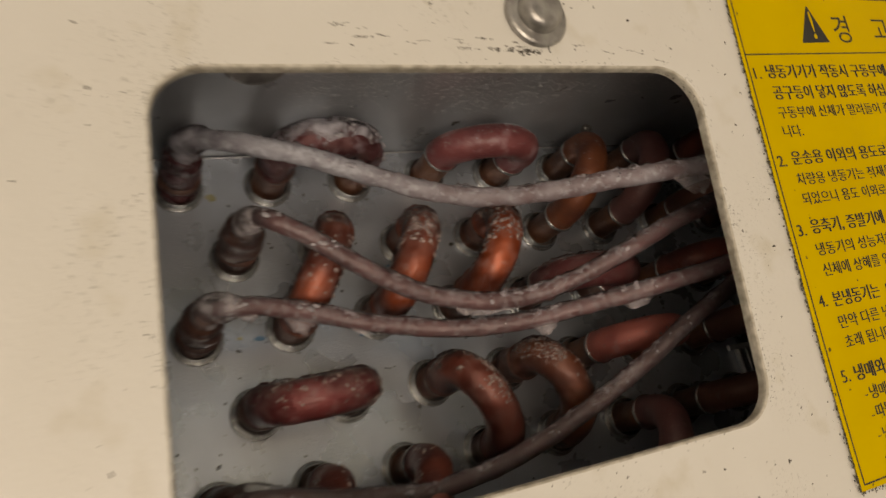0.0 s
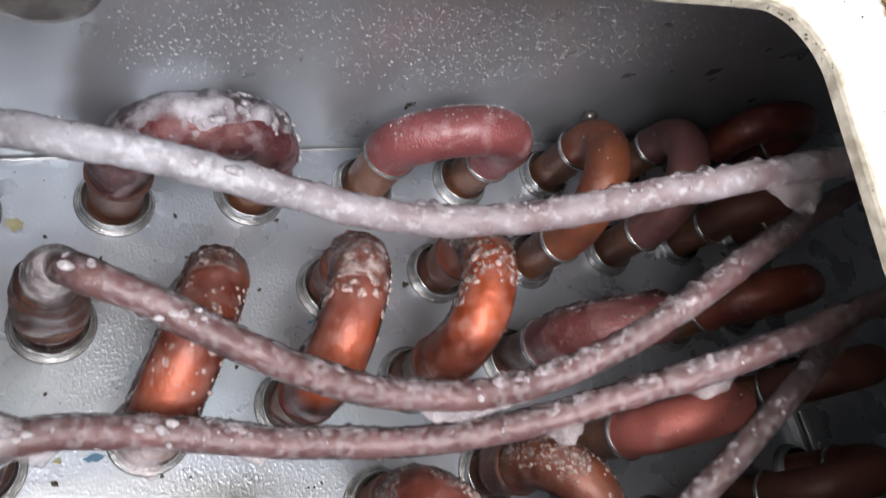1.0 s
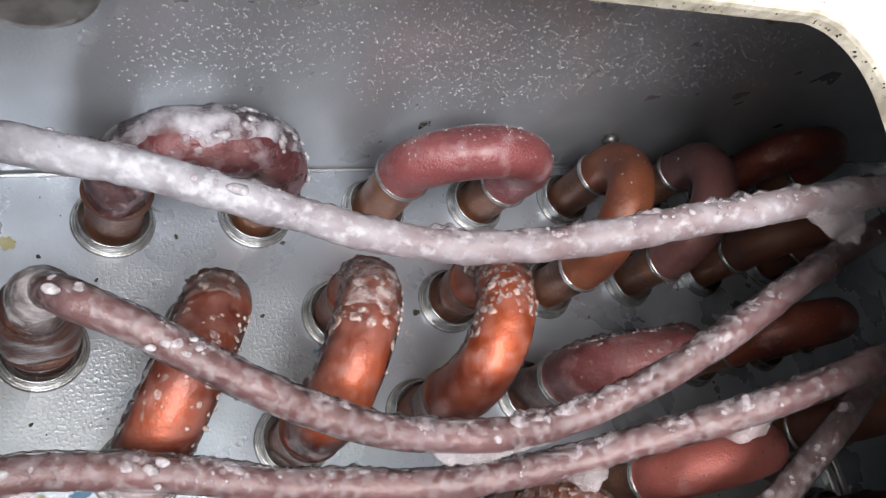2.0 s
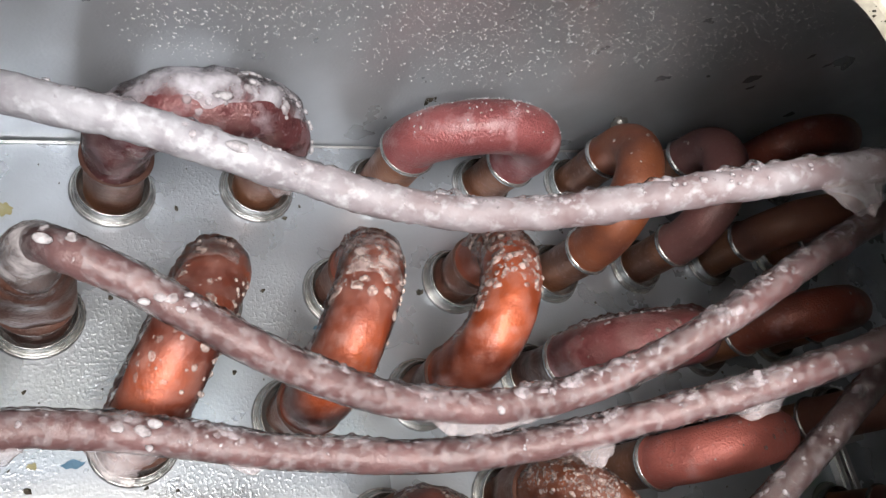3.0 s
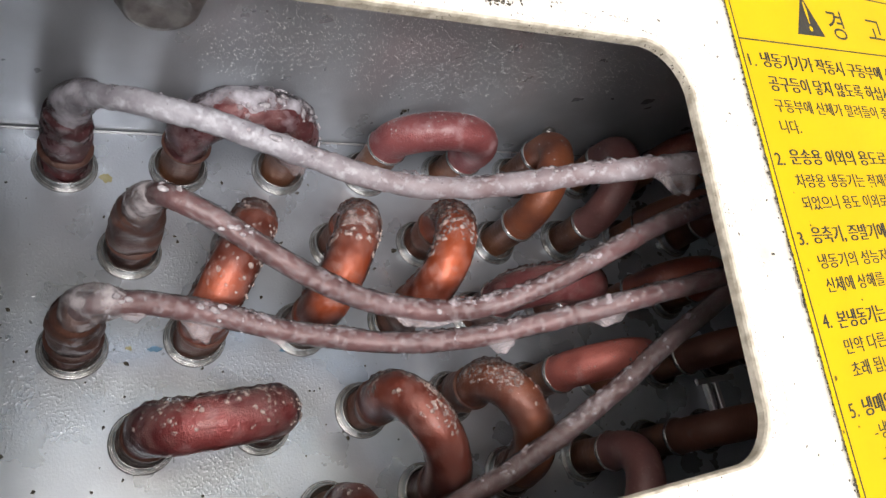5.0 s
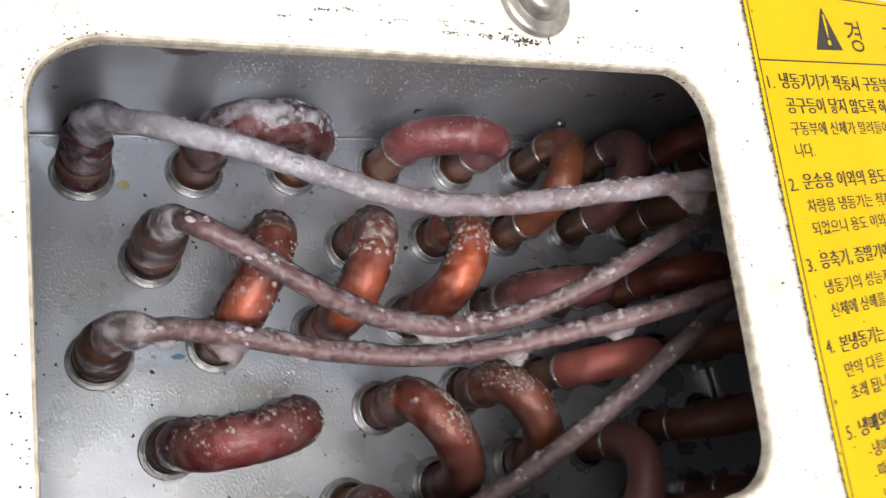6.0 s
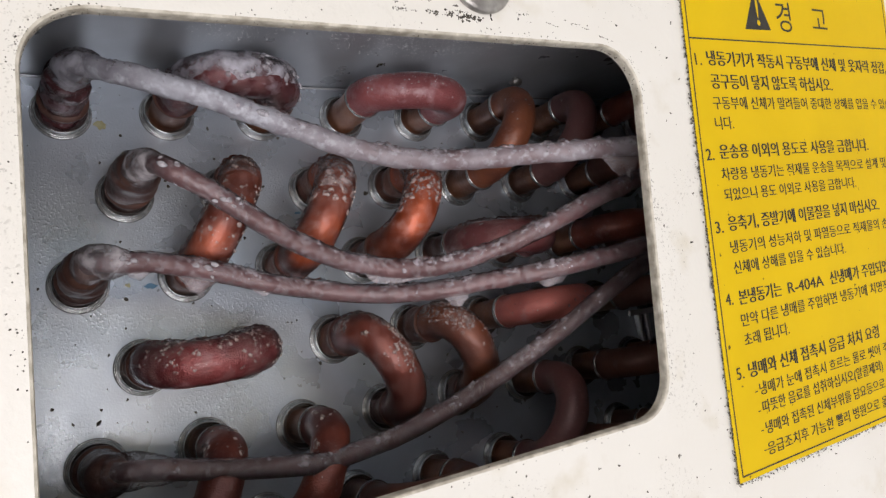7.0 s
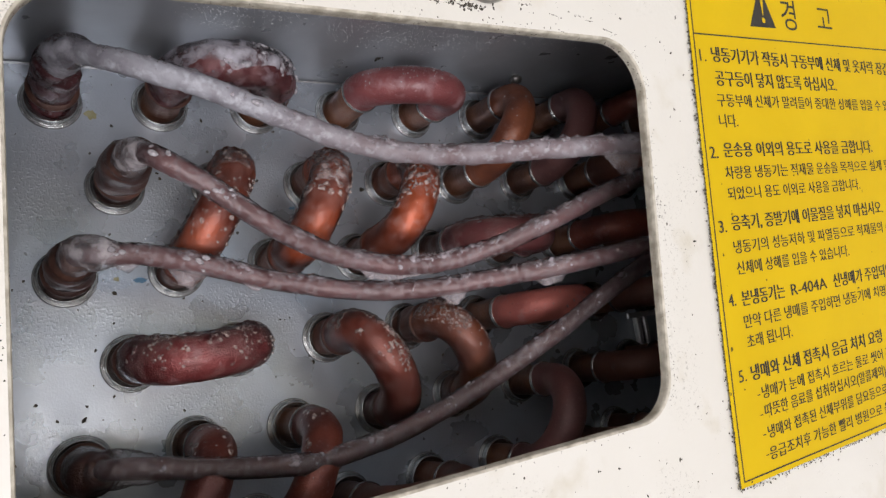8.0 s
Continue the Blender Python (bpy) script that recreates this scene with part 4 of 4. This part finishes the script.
def small_screw(m, label):
    base = new("screw")
    base.matrix_world = m
    tagged(base, label, "screw")
    base.scale = (0.62, 0.7, 0.62)
    mesh_object("head", *lathe([(0.0, 0.0022), (0.0016, 0.0022), (0.0017, 0.0042), (0.0030, 0.0042), (0.0044, 0.0034), (0.0052, 0.0018), (0.0054, 0.0)], (0, 0, 0), 28), BOLT, base)
    return base


small_screw(pose(0.1675, -0.0195, TOP + 0.0001, 90, 0, 0), "dull zinc screw under the top plate")
small_screw(pose(0.1690, -0.0790, TOP + 0.0001, 90, 0, 0), "dull zinc screw under the top plate")


def clip():
    base = new("metal_clip")
    base.location = (0.2315, 0, -0.0955)
    tagged(base, "bright bent metal clip on the tube sheet", "clip")
    for name, box in (("crossbar", (-0.010, 0.012, -0.0045, -0.0030, 0.003, 0.0055)), ("leg", (-0.0035, -0.0008, -0.0030, 0.0, -0.016, 0.004)), ("leg", (0.0010, 0.0037, -0.0030, 0.0, -0.016, 0.004))):
        ob = slab(name, *box, BRIGHT, 0.0004, base)
    return base


clip()

# ---- small marks and frost on the plates ----
rng = random.Random(11)
spots = []
while len(spots) < 10500:
    x, y = rng.uniform(0.022, 0.24), rng.uniform(-0.107, -0.030)
    dense = 0.5 * noise.noise((x * 25, y * 25, 1.5)) + 0.35 * noise.noise((x * 90, y * 90, 4.0)) - max(0.0, (y + 0.050) * 30) - max(0.0, (x - 0.15) * 6) - max(0.0, (0.05 - x) * 18)
    if dense + rng.uniform(-0.5, 0.5) > 0.0:
        spots.append((Vector((x, y, TOP + 0.0001)), (0, 0, -1), rng.choice((0.00006, 0.00007, 0.00008, 0.0001, 0.00013, 0.00018)), 0.7))
beads("frost_crystals", spots, SNOW, None, "white frost crystals under the top plate", GRIT, 2.4)
tagged(bpy.data.objects["frost_crystals"], category="frost")
spots = [(Vector((rng.uniform(-0.02, 0.2), -0.0001, rng.uniform(-0.13, 0.01))), (0, -1, 0), rng.uniform(0.00012, 0.00045), 0.2) for _ in range(170)]
spots += [(Vector((rng.uniform(-0.02, 0.075), -0.0001, rng.uniform(-0.135, 0.005))), (0, -1, 0), rng.uniform(0.0003, 0.0006), 0.12) for _ in range(34)]
spots += [(Vector((0.1010 + rng.gauss(0, 0.0006), -0.0001, -0.0295 + rng.gauss(0, 0.0005))), (0, -1, 0), rng.uniform(0.0002, 0.0005), 0.4) for _ in range(12)]
spots += [(Vector((0.1030 + rng.gauss(0, 0.0009), -0.0240 + rng.gauss(0, 0.0006), TOP)), (0, 0, -1), rng.uniform(0.0002, 0.0005), 0.4) for _ in range(12)]
beads("dirt_specks", spots, GRIME, None, "dark dirt specks on the steel plates", GRIT, 1.6, 0.4)
tagged(bpy.data.objects["dirt_specks"], category="dirt")
YELLOWED = plain("yellow_paint_mark", (0.34, 0.31, 0.14), (0.46, 0.44, 0.28), 0.6)


def paint_mark(x, z, w, h, mat, label):
    """A dab of paint with an uneven outline."""
    bm = bmesh.new()
    ring = [(x + w * math.cos(a) * (1 + 0.5 * noise.noise((math.cos(a) * 2, math.sin(a) * 2, x * 900))), -0.0002, z + h * math.sin(a) * (1 + 0.8 * noise.noise((math.cos(a) * 2, math.sin(a) * 2, 7 + x * 900)))) for a in np.linspace(0, 6.1, 40)]
    bm.faces.new([bm.verts.new(p) for p in ring])
    return tagged(part("paint_mark", bm, mat), label, "paint mark")


paint_mark(0.0205, -0.0574, 0.0021, 0.0007, BLUE, "small blue paint mark on the tube sheet")
paint_mark(0.0572, -0.0612, 0.0012, 0.0005, BLUE, "tiny blue paint mark on the tube sheet")
paint_mark(0.0727, -0.0358, 0.0011, 0.0006, BLUE, "tiny blue paint mark beside a collar")
paint_mark(0.0108, -0.0037, 0.0017, 0.0013, YELLOWED, "faded yellow paint mark on the tube sheet")
paint_mark(0.0139, -0.0564, 0.0008, 0.0006, YELLOWED, "tiny yellow paint mark on the tube sheet")
